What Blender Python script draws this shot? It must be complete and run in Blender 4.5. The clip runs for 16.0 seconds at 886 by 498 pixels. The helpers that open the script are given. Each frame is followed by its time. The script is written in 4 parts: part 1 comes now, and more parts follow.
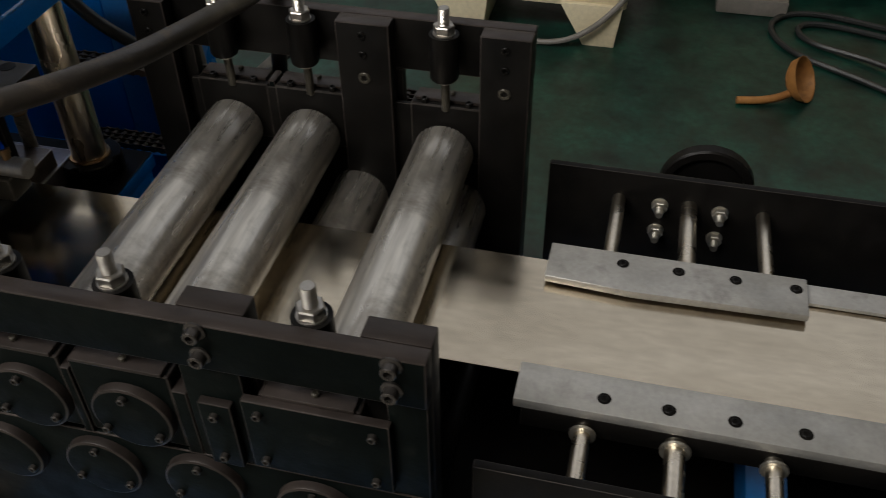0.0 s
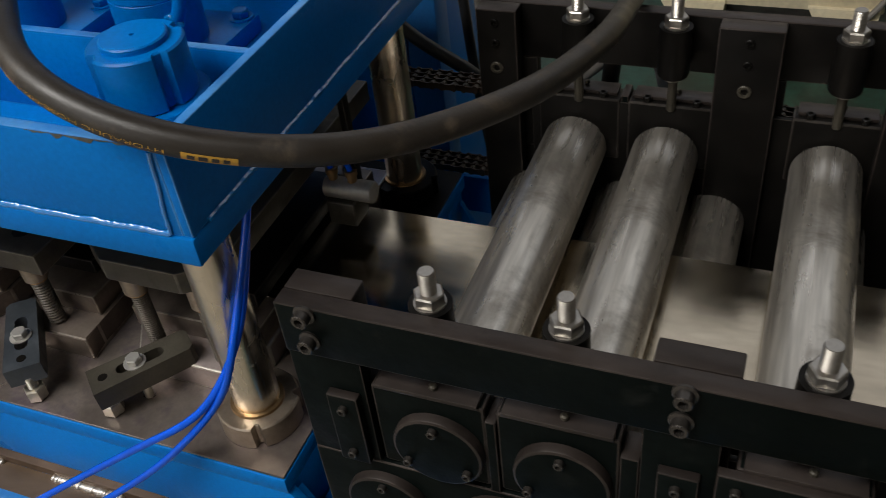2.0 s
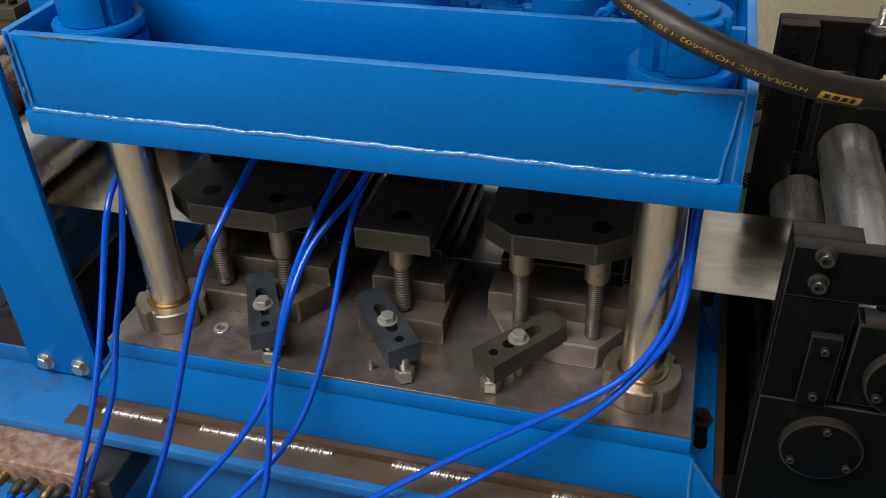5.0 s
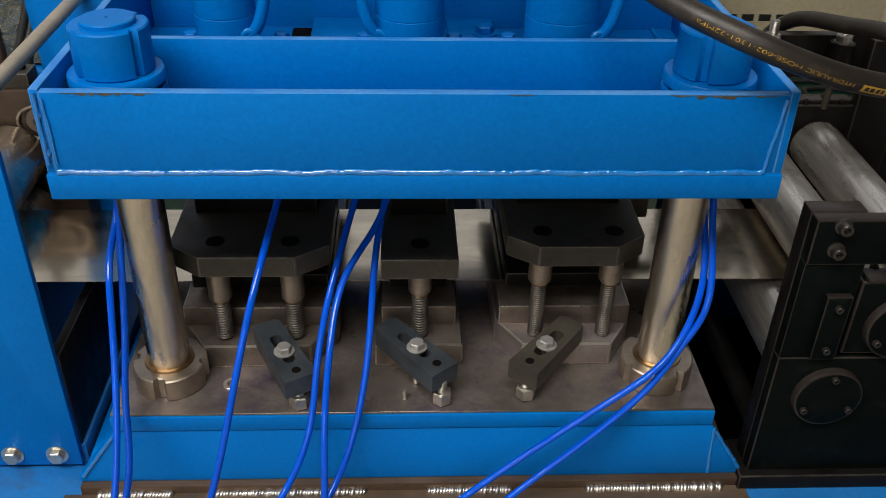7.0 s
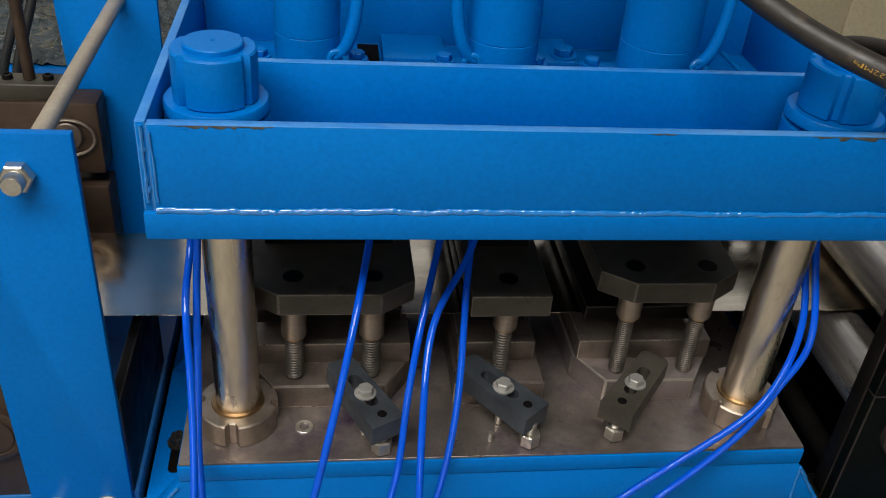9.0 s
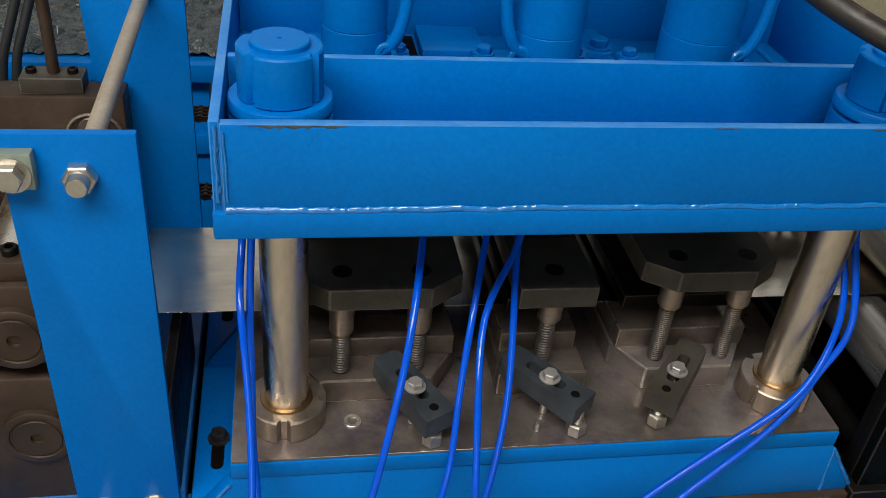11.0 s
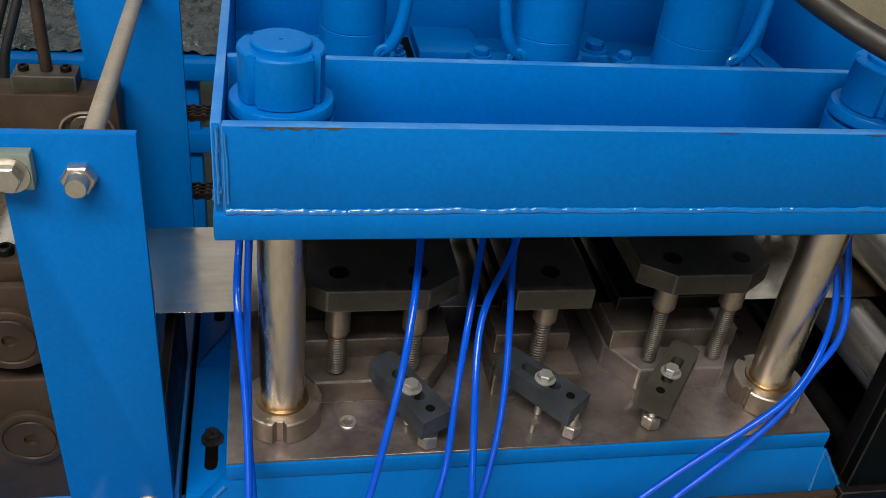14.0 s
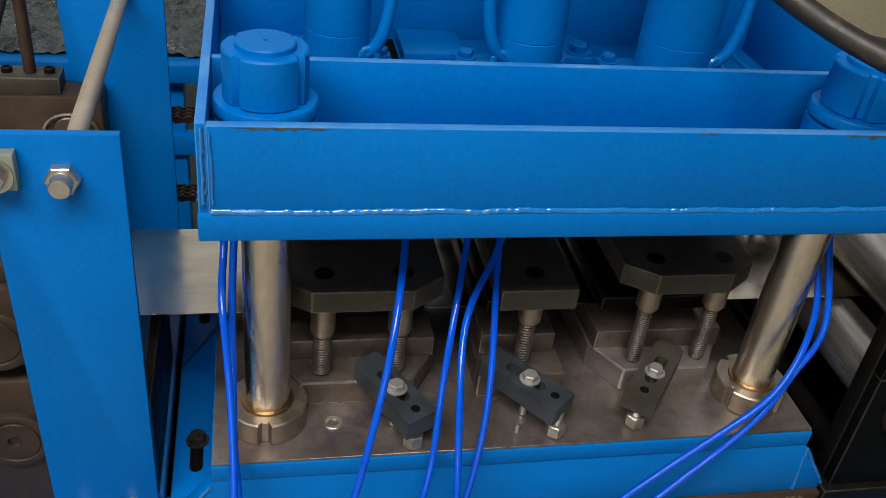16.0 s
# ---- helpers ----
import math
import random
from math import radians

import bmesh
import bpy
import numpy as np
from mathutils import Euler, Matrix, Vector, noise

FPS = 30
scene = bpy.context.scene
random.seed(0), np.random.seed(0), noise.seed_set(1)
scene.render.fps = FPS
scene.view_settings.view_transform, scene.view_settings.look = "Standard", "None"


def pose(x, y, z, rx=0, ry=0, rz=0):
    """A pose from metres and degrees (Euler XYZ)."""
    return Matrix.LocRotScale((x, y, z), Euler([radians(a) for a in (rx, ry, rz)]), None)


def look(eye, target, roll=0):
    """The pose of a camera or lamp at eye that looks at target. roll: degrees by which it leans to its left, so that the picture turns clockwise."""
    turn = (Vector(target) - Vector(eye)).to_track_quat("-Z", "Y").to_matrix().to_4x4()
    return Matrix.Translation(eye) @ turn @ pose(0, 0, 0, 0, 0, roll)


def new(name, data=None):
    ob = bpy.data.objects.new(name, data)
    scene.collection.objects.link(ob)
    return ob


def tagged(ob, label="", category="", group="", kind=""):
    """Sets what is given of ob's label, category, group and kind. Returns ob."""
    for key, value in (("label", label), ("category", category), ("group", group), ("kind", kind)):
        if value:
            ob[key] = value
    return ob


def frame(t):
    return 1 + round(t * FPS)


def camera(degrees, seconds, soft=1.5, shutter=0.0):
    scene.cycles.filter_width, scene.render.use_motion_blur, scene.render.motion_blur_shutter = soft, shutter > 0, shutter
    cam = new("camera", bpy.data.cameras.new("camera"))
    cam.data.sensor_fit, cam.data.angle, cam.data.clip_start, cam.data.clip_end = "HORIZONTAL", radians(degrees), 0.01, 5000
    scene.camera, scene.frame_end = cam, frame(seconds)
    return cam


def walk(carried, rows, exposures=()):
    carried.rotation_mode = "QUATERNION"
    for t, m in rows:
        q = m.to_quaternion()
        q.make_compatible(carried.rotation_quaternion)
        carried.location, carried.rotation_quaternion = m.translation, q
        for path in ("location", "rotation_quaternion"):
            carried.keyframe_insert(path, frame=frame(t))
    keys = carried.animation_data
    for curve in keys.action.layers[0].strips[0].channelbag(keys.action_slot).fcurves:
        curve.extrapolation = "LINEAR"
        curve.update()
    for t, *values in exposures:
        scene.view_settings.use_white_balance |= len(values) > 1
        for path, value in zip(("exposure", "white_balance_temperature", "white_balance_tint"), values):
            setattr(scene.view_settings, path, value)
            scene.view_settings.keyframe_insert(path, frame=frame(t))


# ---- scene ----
cam = camera(51.8, 16.0, soft=0.6, shutter=0.3)
PATH = [
    (0, (1.294, -0.54, 1.777), (0.927, 0.912, 0.452), -0.9),
    (0.5, (1.198, -0.529, 1.767), (0.736, 0.902, 0.449), -3.8),
    (1, (1.077, -0.518, 1.749), (0.571, 0.925, 0.46), -8.3),
    (1.5, (1.005, -0.527, 1.73), (0.43, 0.885, 0.435), -8.4),
    (2, (0.941, -0.515, 1.722), (0.287, 0.868, 0.433), -7.2),
    (2.5, (0.863, -0.495, 1.708), (0.189, 0.9, 0.444), -5.5),
    (3, (0.785, -0.492, 1.698), (0.09, 0.893, 0.433), -6.5),
    (3.5, (0.699, -0.554, 1.698), (0.017, 0.857, 0.454), -2.0),
    (4, (0.59, -0.669, 1.707), (-0.017, 0.815, 0.511), -0.8),
    (4.5, (0.473, -0.79, 1.709), (-0.068, 0.734, 0.532), -1.9),
    (7, (-0.02, -0.958, 1.719), (0.065, 0.714, 0.624), 1.4),
    (7.5, (-0.114, -0.985, 1.724), (0.099, 0.667, 0.617), 1.8),
    (8, (-0.156, -0.933, 1.711), (0.057, 0.713, 0.595), 1.8),
    (8.5, (-0.206, -0.869, 1.709), (0.057, 0.773, 0.597), 3.1),
    (9, (-0.247, -0.852, 1.721), (0.007, 0.798, 0.619), 4.9),
    (9.5, (-0.305, -0.828, 1.728), (-0.019, 0.804, 0.608), 5.7),
    (12, (-0.366, -0.832, 1.729), (-0.022, 0.776, 0.59), 5.6),
    (12.5, (-0.369, -0.831, 1.73), (-0.033, 0.773, 0.584), 6.0),
    (13, (-0.386, -0.831, 1.731), (-0.038, 0.776, 0.593), 6.6),
    (13.5, (-0.386, -0.827, 1.732), (-0.022, 0.778, 0.596), 6.9),
    (14, (-0.382, -0.827, 1.731), (-0.008, 0.781, 0.601), 6.8),
    (14.5, (-0.381, -0.824, 1.734), (0.0, 0.778, 0.599), 7.0),
    (15, (-0.383, -0.822, 1.737), (0.006, 0.773, 0.595), 7.4),
    (15.5, (-0.382, -0.831, 1.733), (0.013, 0.773, 0.606), 7.2),
    (16, (-0.38, -0.833, 1.731), (0.022, 0.774, 0.61), 7.2),
]
walk(cam, [(t, look(eye, target, roll)) for t, eye, target, roll in PATH])

# ---- light ----
world = bpy.data.worlds.new("hall_world")
scene.world = world
world.use_nodes = True
wn = world.node_tree
sky = wn.nodes.new("ShaderNodeTexSky")
sky.sky_type, sky.sun_disc = "NISHITA", False
sky.sun_elevation, sky.sun_rotation = radians(40), radians(200)
wn.links.new(sky.outputs[0], wn.nodes["Background"].inputs[0])
wn.nodes["Background"].inputs[1].default_value = 0.1


def area_lamp(name, x, y, z, sx, sy, power, colour, target):
    d = bpy.data.lights.new(name, "AREA")
    d.shape, d.size, d.size_y, d.energy, d.color = "RECTANGLE", sx, sy, power, colour
    ob = new(name, d)
    ob.matrix_world = look((x, y, z), target)
    return ob


# unseen area lamps added to light the line; roof lights and window are assumed
area_lamp("added_overhead_lamp", -1.8, -2.3, 5.15, 4.8, 1.4, 400, (1.0, 0.97, 0.92), (-1.8, -2.3, 0))
area_lamp("added_overhead_lamp", 0.0, 5.75, 5.15, 11.0, 5.5, 104, (1.0, 0.93, 0.8), (0.0, 5.75, 0))
area_lamp("added_front_lamp", -2.2, -5.95, 2.9, 3.4, 1.8, 40, (1.0, 0.98, 0.95), (-1.2, 0, 1.0))


# ---- materials ----
def ramp(nt, fac, stops):
    r = nt.nodes.new("ShaderNodeValToRGB")
    els = r.color_ramp.elements
    els[0].position, els[0].color = stops[0][0], (*stops[0][1], 1)
    els[1].position, els[1].color = stops[-1][0], (*stops[-1][1], 1)
    for p, c in stops[1:-1]:
        els.new(p).color = (*c, 1)
    nt.links.new(fac, r.inputs[0])
    return r.outputs[0]


def noise_tex(nt, scale, detail=4, stretch=(1, 1, 1), rough=0.55, distort=0.0):
    tc = nt.nodes.new("ShaderNodeTexCoord")
    mp = nt.nodes.new("ShaderNodeMapping")
    mp.inputs["Scale"].default_value = stretch
    n = nt.nodes.new("ShaderNodeTexNoise")
    n.inputs["Scale"].default_value, n.inputs["Detail"].default_value = scale, detail
    n.inputs["Roughness"].default_value, n.inputs["Distortion"].default_value = rough, distort
    nt.links.new(tc.outputs["Object"], mp.inputs[0])
    nt.links.new(mp.outputs[0], n.inputs[0])
    return n.outputs[0]


def mix(nt, fac, a, b):
    m = nt.nodes.new("ShaderNodeMix")
    m.data_type = "RGBA"
    for sock, v in ((m.inputs[0], fac), (m.inputs[6], a), (m.inputs[7], b)):
        if isinstance(v, (int, float)):
            sock.default_value = v
        elif isinstance(v, tuple):
            sock.default_value = (*v, 1)
        else:
            nt.links.new(v, sock)
    return m.outputs[2]


def material(name, c1, c2, scale=8, metal=0.0, rough=(0.4, 0.6), bump=0.1, bump_scale=120, stretch=(1, 1, 1),
             dirt=None, dirt_amount=0.5, dirt_scale=5, fine=60, coat=0.0, bump_stretch=None, distance=0.001, specular=0.5, coat_rough=0.12, grain=0.82):
    """Two-scale procedural surface: a broad tone change, fine grain, dirt patches with a shape of their own, relief."""
    m = bpy.data.materials.new(name)
    m.use_nodes = True
    nt = m.node_tree
    b = nt.nodes["Principled BSDF"]
    broad = noise_tex(nt, scale, 5, stretch)
    specks = noise_tex(nt, fine, 3, stretch)
    col = ramp(nt, broad, [(0.3, c1), (0.7, c2)])
    g = ramp(nt, specks, [(0.3, (grain,) * 3), (0.7, (1.0, 1.0, 1.0))])
    mul = nt.nodes.new("ShaderNodeMix")
    mul.data_type, mul.blend_type = "RGBA", "MULTIPLY"
    mul.inputs[0].default_value = 0.8
    nt.links.new(col, mul.inputs[6])
    nt.links.new(g, mul.inputs[7])
    col = mul.outputs[2]
    rfac = ramp(nt, noise_tex(nt, scale * 2.3, 5, stretch), [(0.3, (rough[0],) * 3), (0.7, (rough[1],) * 3)])
    if dirt:
        mask = ramp(nt, noise_tex(nt, dirt_scale, 8, (1, 1, 1), 0.65, 0.3), [(1 - dirt_amount, (0, 0, 0)), (min(1, 1.22 - dirt_amount), (1, 1, 1))])
        col = mix(nt, mask, col, dirt)
        rfac = mix(nt, mask, rfac, (min(0.7, rough[1] + 0.12),) * 3)
    nt.links.new(col, b.inputs["Base Color"])
    nt.links.new(rfac, b.inputs["Roughness"])
    b.inputs["Metallic"].default_value = metal
    b.inputs["Coat Weight"].default_value = coat
    b.inputs["Coat Roughness"].default_value = coat_rough
    b.inputs["Specular IOR Level"].default_value = specular
    if bump:
        bp = nt.nodes.new("ShaderNodeBump")
        bp.inputs["Strength"].default_value, bp.inputs["Distance"].default_value = bump, distance
        nt.links.new(noise_tex(nt, bump_scale, 4, bump_stretch or stretch), bp.inputs["Height"])
        nt.links.new(bp.outputs[0], b.inputs["Normal"])
    return m


BLUE = material("blue_enamel", (0.0, 0.132, 0.465), (0.0, 0.158, 0.535), 3, 0, (0.26, 0.4), 0.05, 70, dirt=(0.002, 0.11, 0.38),
                dirt_amount=0.33, dirt_scale=7, fine=200, specular=0.1)
BLUE_OLD = material("worn_blue_paint", (0.008, 0.12, 0.36), (0.01, 0.16, 0.46), 5, 0, (0.35, 0.6), 0.2, 60, dirt=(0.03, 0.035, 0.04),
                    dirt_amount=0.42, dirt_scale=12, fine=120)
WELD = material("painted_weld", (0.0, 0.15, 0.48), (0.0, 0.18, 0.55), 20, 0, (0.3, 0.4), 0.25, 200, fine=300, coat=0.9, specular=0.15, coat_rough=0.13)
WELD.node_tree.nodes["Principled BSDF"].inputs["Coat IOR"].default_value = 2.0
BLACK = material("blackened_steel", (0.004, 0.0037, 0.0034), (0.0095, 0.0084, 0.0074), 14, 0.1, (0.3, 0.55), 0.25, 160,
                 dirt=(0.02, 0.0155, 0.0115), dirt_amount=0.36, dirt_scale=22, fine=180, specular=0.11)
GREENBLACK = material("dark_green_black_paint", (0.0016, 0.003, 0.0027), (0.0034, 0.0054, 0.0048), 9, 0.0, (0.36, 0.62), 0.45, 110,
                      dirt=(0.0105, 0.0115, 0.0102), dirt_amount=0.42, dirt_scale=24, fine=150, specular=0.055, grain=0.5)
DIE = material("blued_die_steel", (0.042, 0.037, 0.028), (0.086, 0.077, 0.059), 12, 0.3, (0.35, 0.55), 0.12, 220, dirt=(0.022, 0.018, 0.014), dirt_amount=0.45, dirt_scale=14, fine=240, specular=0.35)
DIE_OILY = material("oily_ground_steel", (0.085, 0.068, 0.056), (0.22, 0.18, 0.148), 11, 0.65, (0.3, 0.5), 0.12, 200, dirt=(0.07, 0.045, 0.05),
                    dirt_amount=0.45, dirt_scale=9, fine=160)
BASE_STEEL = material("ground_base_plate", (0.125, 0.102, 0.09), (0.35, 0.3, 0.262), 8, 0.68, (0.25, 0.43), 0.1, 160, dirt=(0.06, 0.037, 0.08),
                      dirt_amount=0.5, dirt_scale=7.5, fine=140)
CLAMP = material("blue_black_clamp_steel", (0.03, 0.036, 0.043), (0.068, 0.077, 0.086), 20, 0.25, (0.3, 0.5), 0.15, 220, fine=200)
CHROME = material("polished_guide_post", (0.72, 0.635, 0.51), (0.84, 0.755, 0.625), 6, 1.0, (0.22, 0.35), 0.05, 90, stretch=(1, 1, 0.3),
                  dirt=(0.36, 0.29, 0.21), dirt_amount=0.42, dirt_scale=14, fine=120)
ROLL = material("ground_steel_roll", (0.36, 0.33, 0.29), (0.9, 0.845, 0.755), 26, 0.8, (0.22, 0.4), 0.14, 220, stretch=(1, 0.07, 1),
                dirt=(0.2, 0.178, 0.15), dirt_amount=0.48, dirt_scale=10, fine=110, coat=0.0, grain=0.7, bump_stretch=(1, 0.08, 1))
STRIP = material("galvanised_strip", (0.45, 0.385, 0.29), (0.575, 0.5, 0.385), 9, 1.0, (0.1, 0.24), 0.05, 60, stretch=(0.3, 1, 1),
                 dirt=(0.48, 0.45, 0.4), dirt_amount=0.3, dirt_scale=9, fine=90)
BAR = material("milled_bar_steel", (0.34, 0.33, 0.305), (0.48, 0.46, 0.43), 12, 0.6, (0.4, 0.58), 0.12, 200, dirt=(0.2, 0.19, 0.18),
               dirt_amount=0.42, dirt_scale=14, fine=150)
DULLROD = material("dull_bare_rod", (0.42, 0.355, 0.27), (0.54, 0.465, 0.36), 16, 0.5, (0.4, 0.55), 0.15, 160, fine=120)
SPRING = material("dark_spring_steel", (0.13, 0.116, 0.1), (0.24, 0.215, 0.185), 30, 0.8, (0.3, 0.45), 0.1, 200)
BARE = material("bare_brown_plate", (0.075, 0.047, 0.029), (0.15, 0.1, 0.066), 14, 0.5, (0.35, 0.55), 0.2, 150, stretch=(0.4, 1, 1), dirt=(0.05, 0.03, 0.02), dirt_amount=0.42, dirt_scale=16)
BAREWELD = material("bare_weld_metal", (0.62, 0.58, 0.52), (0.75, 0.72, 0.66), 60, 1.0, (0.28, 0.42), 0.3, 300, dirt=(0.3, 0.24, 0.18), dirt_amount=0.45, dirt_scale=80)
ZINC = material("zinc_plated_steel", (0.5, 0.47, 0.41), (0.66, 0.62, 0.54), 30, 0.9, (0.27, 0.42), 0.08, 200, fine=200)
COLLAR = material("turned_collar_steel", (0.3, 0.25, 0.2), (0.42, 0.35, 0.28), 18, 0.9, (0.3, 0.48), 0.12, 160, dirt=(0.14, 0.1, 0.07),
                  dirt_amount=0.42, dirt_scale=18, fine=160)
BRASS = material("oily_brass_sleeve", (0.32, 0.2, 0.1), (0.45, 0.3, 0.16), 20, 1.0, (0.3, 0.45), 0.1, 200)
RUBBER = material("black_hose_rubber", (0.013, 0.0098, 0.0072), (0.024, 0.0185, 0.0135), 10, 0, (0.35, 0.55), 0.3, 260,
                  dirt=(0.075, 0.055, 0.036), dirt_amount=0.45, dirt_scale=26, fine=260)
YELLOW = material("worn_yellow_print", (0.52, 0.28, 0.03), (0.62, 0.36, 0.05), 40, 0, (0.5, 0.7), 0.2, 300, dirt=(0.06, 0.04, 0.02),
                  dirt_amount=0.46, dirt_scale=80, fine=200)
TUBE = material("blue_polyurethane_tube", (0.0, 0.072, 0.58), (0.0, 0.088, 0.68), 6, 0, (0.1, 0.18), 0.03, 60, specular=0.35)
RUST = material("brown_rusty_steel", (0.026, 0.015, 0.0085), (0.062, 0.038, 0.023), 14, 0.3, (0.4, 0.65), 0.25, 140, dirt=(0.08, 0.045, 0.022),
                dirt_amount=0.36, dirt_scale=20, fine=160)
RIM = material("heat_stained_steel", (0.085, 0.055, 0.033), (0.18, 0.125, 0.08), 10, 0.4, (0.35, 0.55), 0.3, 60, stretch=(0.4, 1, 1), dirt=(0.03, 0.07, 0.12),
               dirt_amount=0.42, dirt_scale=11, fine=120)
FLOOR = material("green_floor_paint", (0.001, 0.012, 0.009), (0.009, 0.072, 0.049), 6, 0, (0.3, 0.5), 0.15, 60, dirt=(0.03, 0.055, 0.046),
                 dirt_amount=0.4, dirt_scale=11, fine=38, grain=0.3)
CREAM = material("cream_sheet_paint", (0.73, 0.62, 0.41), (0.8, 0.7, 0.49), 2, 0, (0.4, 0.55), 0.05, 50, dirt=(0.4, 0.36, 0.27),
                 dirt_amount=0.34, dirt_scale=4, fine=60)
PLASTER = material("hall_plaster", (0.46, 0.425, 0.37), (0.56, 0.52, 0.45), 1.2, 0, (0.7, 0.9), 0.2, 30, fine=20)
# pale reflector colour for the added floor slab
BOUNCE_FLOOR = material("pale_bounce_floor", (0.22, 0.2, 0.165), (0.3, 0.275, 0.23), 1.5, 0, (0.6, 0.8), 0.2, 30, fine=20)
ROOF = material("hall_roof_sheet", (0.34, 0.33, 0.3), (0.42, 0.41, 0.38), 1.5, 0.0, (0.5, 0.7), 0.1, 20, fine=20)
GREY = material("grey_cable_sheath", (0.16, 0.15, 0.13), (0.22, 0.2, 0.18), 12, 0, (0.5, 0.6), 0.1, 100)
DARKCABLE = material("black_cable_sheath", (0.015, 0.017, 0.017), (0.03, 0.03, 0.03), 12, 0, (0.35, 0.5), 0.1, 100)
ORANGE = material("rusty_orange_pan", (0.28, 0.115, 0.028), (0.46, 0.21, 0.055), 14, 0.0, (0.45, 0.7), 0.3, 60, dirt=(0.14, 0.06, 0.02),
                  dirt_amount=0.45, dirt_scale=12, fine=60)
PALE = material("pale_green_steel", (0.2, 0.25, 0.2), (0.27, 0.3, 0.24), 10, 0.2, (0.4, 0.55), 0.1, 150, fine=120)
# near-black colour standing for the shade inside holes; the faces are flat
HOLE_SHADE = material("painted_hole_shade", (0.004, 0.0035, 0.003), (0.007, 0.006, 0.005), 20, 0, (0.6, 0.8), 0.0, specular=0.05)
WRAP = material("clear_wrapping_film", (0.012, 0.024, 0.03), (0.06, 0.075, 0.075), 14, 0.1, (0.1, 0.3), 1.0, 22, dirt=(0.2, 0.19, 0.16), dirt_amount=0.4, dirt_scale=9, fine=40, distance=0.03, coat=0.5)
BELLOWS = material("red_brown_pitted_casting", (0.17, 0.06, 0.035), (0.4, 0.3, 0.24), 60, 0.2, (0.4, 0.6), 0.6, 90, fine=90, distance=0.003)


# rubbed edges and sawn top faces of dark and machined steel; highlit tray edges
SAWN = material("sawn_steel_edge", (0.02, 0.0155, 0.0135), (0.05, 0.039, 0.034), 22, 0.35, (0.32, 0.5), 0.2, 160, stretch=(0.4, 1, 1), dirt=(0.016, 0.013, 0.011),
                dirt_amount=0.42, dirt_scale=24, fine=160, specular=0.35)
BLACK_EDGE = material("rubbed_black_edge", (0.02, 0.017, 0.0145), (0.06, 0.051, 0.044), 30, 0.5, (0.3, 0.5), 0.2, 160, dirt=(0.012, 0.011, 0.01),
                      dirt_amount=0.5, dirt_scale=32, fine=180)
DIE_EDGE = material("rubbed_die_edge", (0.08, 0.073, 0.06), (0.18, 0.165, 0.14), 30, 0.6, (0.3, 0.45), 0.1, 200, dirt=(0.05, 0.045, 0.038), dirt_amount=0.46, dirt_scale=28)
OILY_EDGE = material("bare_ground_edge", (0.2, 0.17, 0.14), (0.46, 0.41, 0.35), 18, 0.85, (0.25, 0.4), 0.1, 200, dirt=(0.1, 0.08, 0.07), dirt_amount=0.46, dirt_scale=20)
CLAMP_EDGE = material("rubbed_clamp_edge", (0.08, 0.09, 0.1), (0.17, 0.18, 0.19), 30, 0.5, (0.3, 0.45), 0.1, 200, dirt=(0.04, 0.045, 0.05), dirt_amount=0.48, dirt_scale=40)
# dusty paler blue that also paints the highlight along the tray walls' edges
BLUE_EDGE = material("chalky_lit_blue_edge", (0.005, 0.16, 0.53), (0.07, 0.26, 0.58), 16, 0, (0.35, 0.5), 0.1, 90, dirt=(0.0, 0.15, 0.52), dirt_amount=0.4, dirt_scale=14, fine=160)
BLUE_SHEET = BLUE.copy()
BLUE_SHEET.name = "blue_enamelled_plate"
WORN_OR_LIT = {BLUE_SHEET: BLUE_EDGE, BLACK: BLACK_EDGE, GREENBLACK: SAWN, DIE: DIE_EDGE, DIE_OILY: OILY_EDGE, CLAMP: CLAMP_EDGE}
DARKSCREW = material("oiled_black_screw", (0.045, 0.04, 0.036), (0.09, 0.08, 0.072), 40, 0.7, (0.24, 0.4), 0.1, 200, fine=200)
STUD = material("oily_bright_stud", (0.36, 0.335, 0.3), (0.5, 0.47, 0.43), 40, 0.9, (0.28, 0.42), 0.08, 200, dirt=(0.12, 0.1, 0.085), dirt_amount=0.42, dirt_scale=50, fine=200)

BARE_BLOCK = material("bare_violet_tinted_steel", (0.26, 0.215, 0.2), (0.42, 0.355, 0.335), 9, 0.75, (0.28, 0.44), 0.12, 200, dirt=(0.1, 0.07, 0.1), dirt_amount=0.4, dirt_scale=14, fine=160)
WORN_OR_LIT[BARE_BLOCK] = ZINC

# ---- mesh helpers ----
ORIGIN = {}


def root(ob):
    while ob.parent:
        ob = ob.parent
    return ob


def thing(name, label, category, at=(0, 0, 0), group="", kind=""):
    ob = tagged(new(name), label, category, group, kind)
    ob.location = at
    ob.empty_display_size = 0.05
    ORIGIN[ob] = Vector(at)
    return ob


def mesh_of(name, bm, mat):
    bmesh.ops.recalc_face_normals(bm, faces=bm.faces)
    me = bpy.data.meshes.new(name)
    bm.to_mesh(me)
    bm.free()
    me.materials.append(mat)
    worn = WORN_OR_LIT.get(mat)
    if worn:
        me.materials.append(worn)
    else:
        for p in me.polygons:
            p.material_index = 0
    me.set_sharp_from_angle(angle=radians(38))
    for p in me.polygons:
        p.use_smooth = True
    return me


def part(name, bm, mat, parent, label=""):
    bmesh.ops.translate(bm, verts=bm.verts, vec=-ORIGIN[root(parent)])
    ob = new(name, mesh_of(name, bm, mat))
    ob.parent = parent
    return tagged(ob, label)


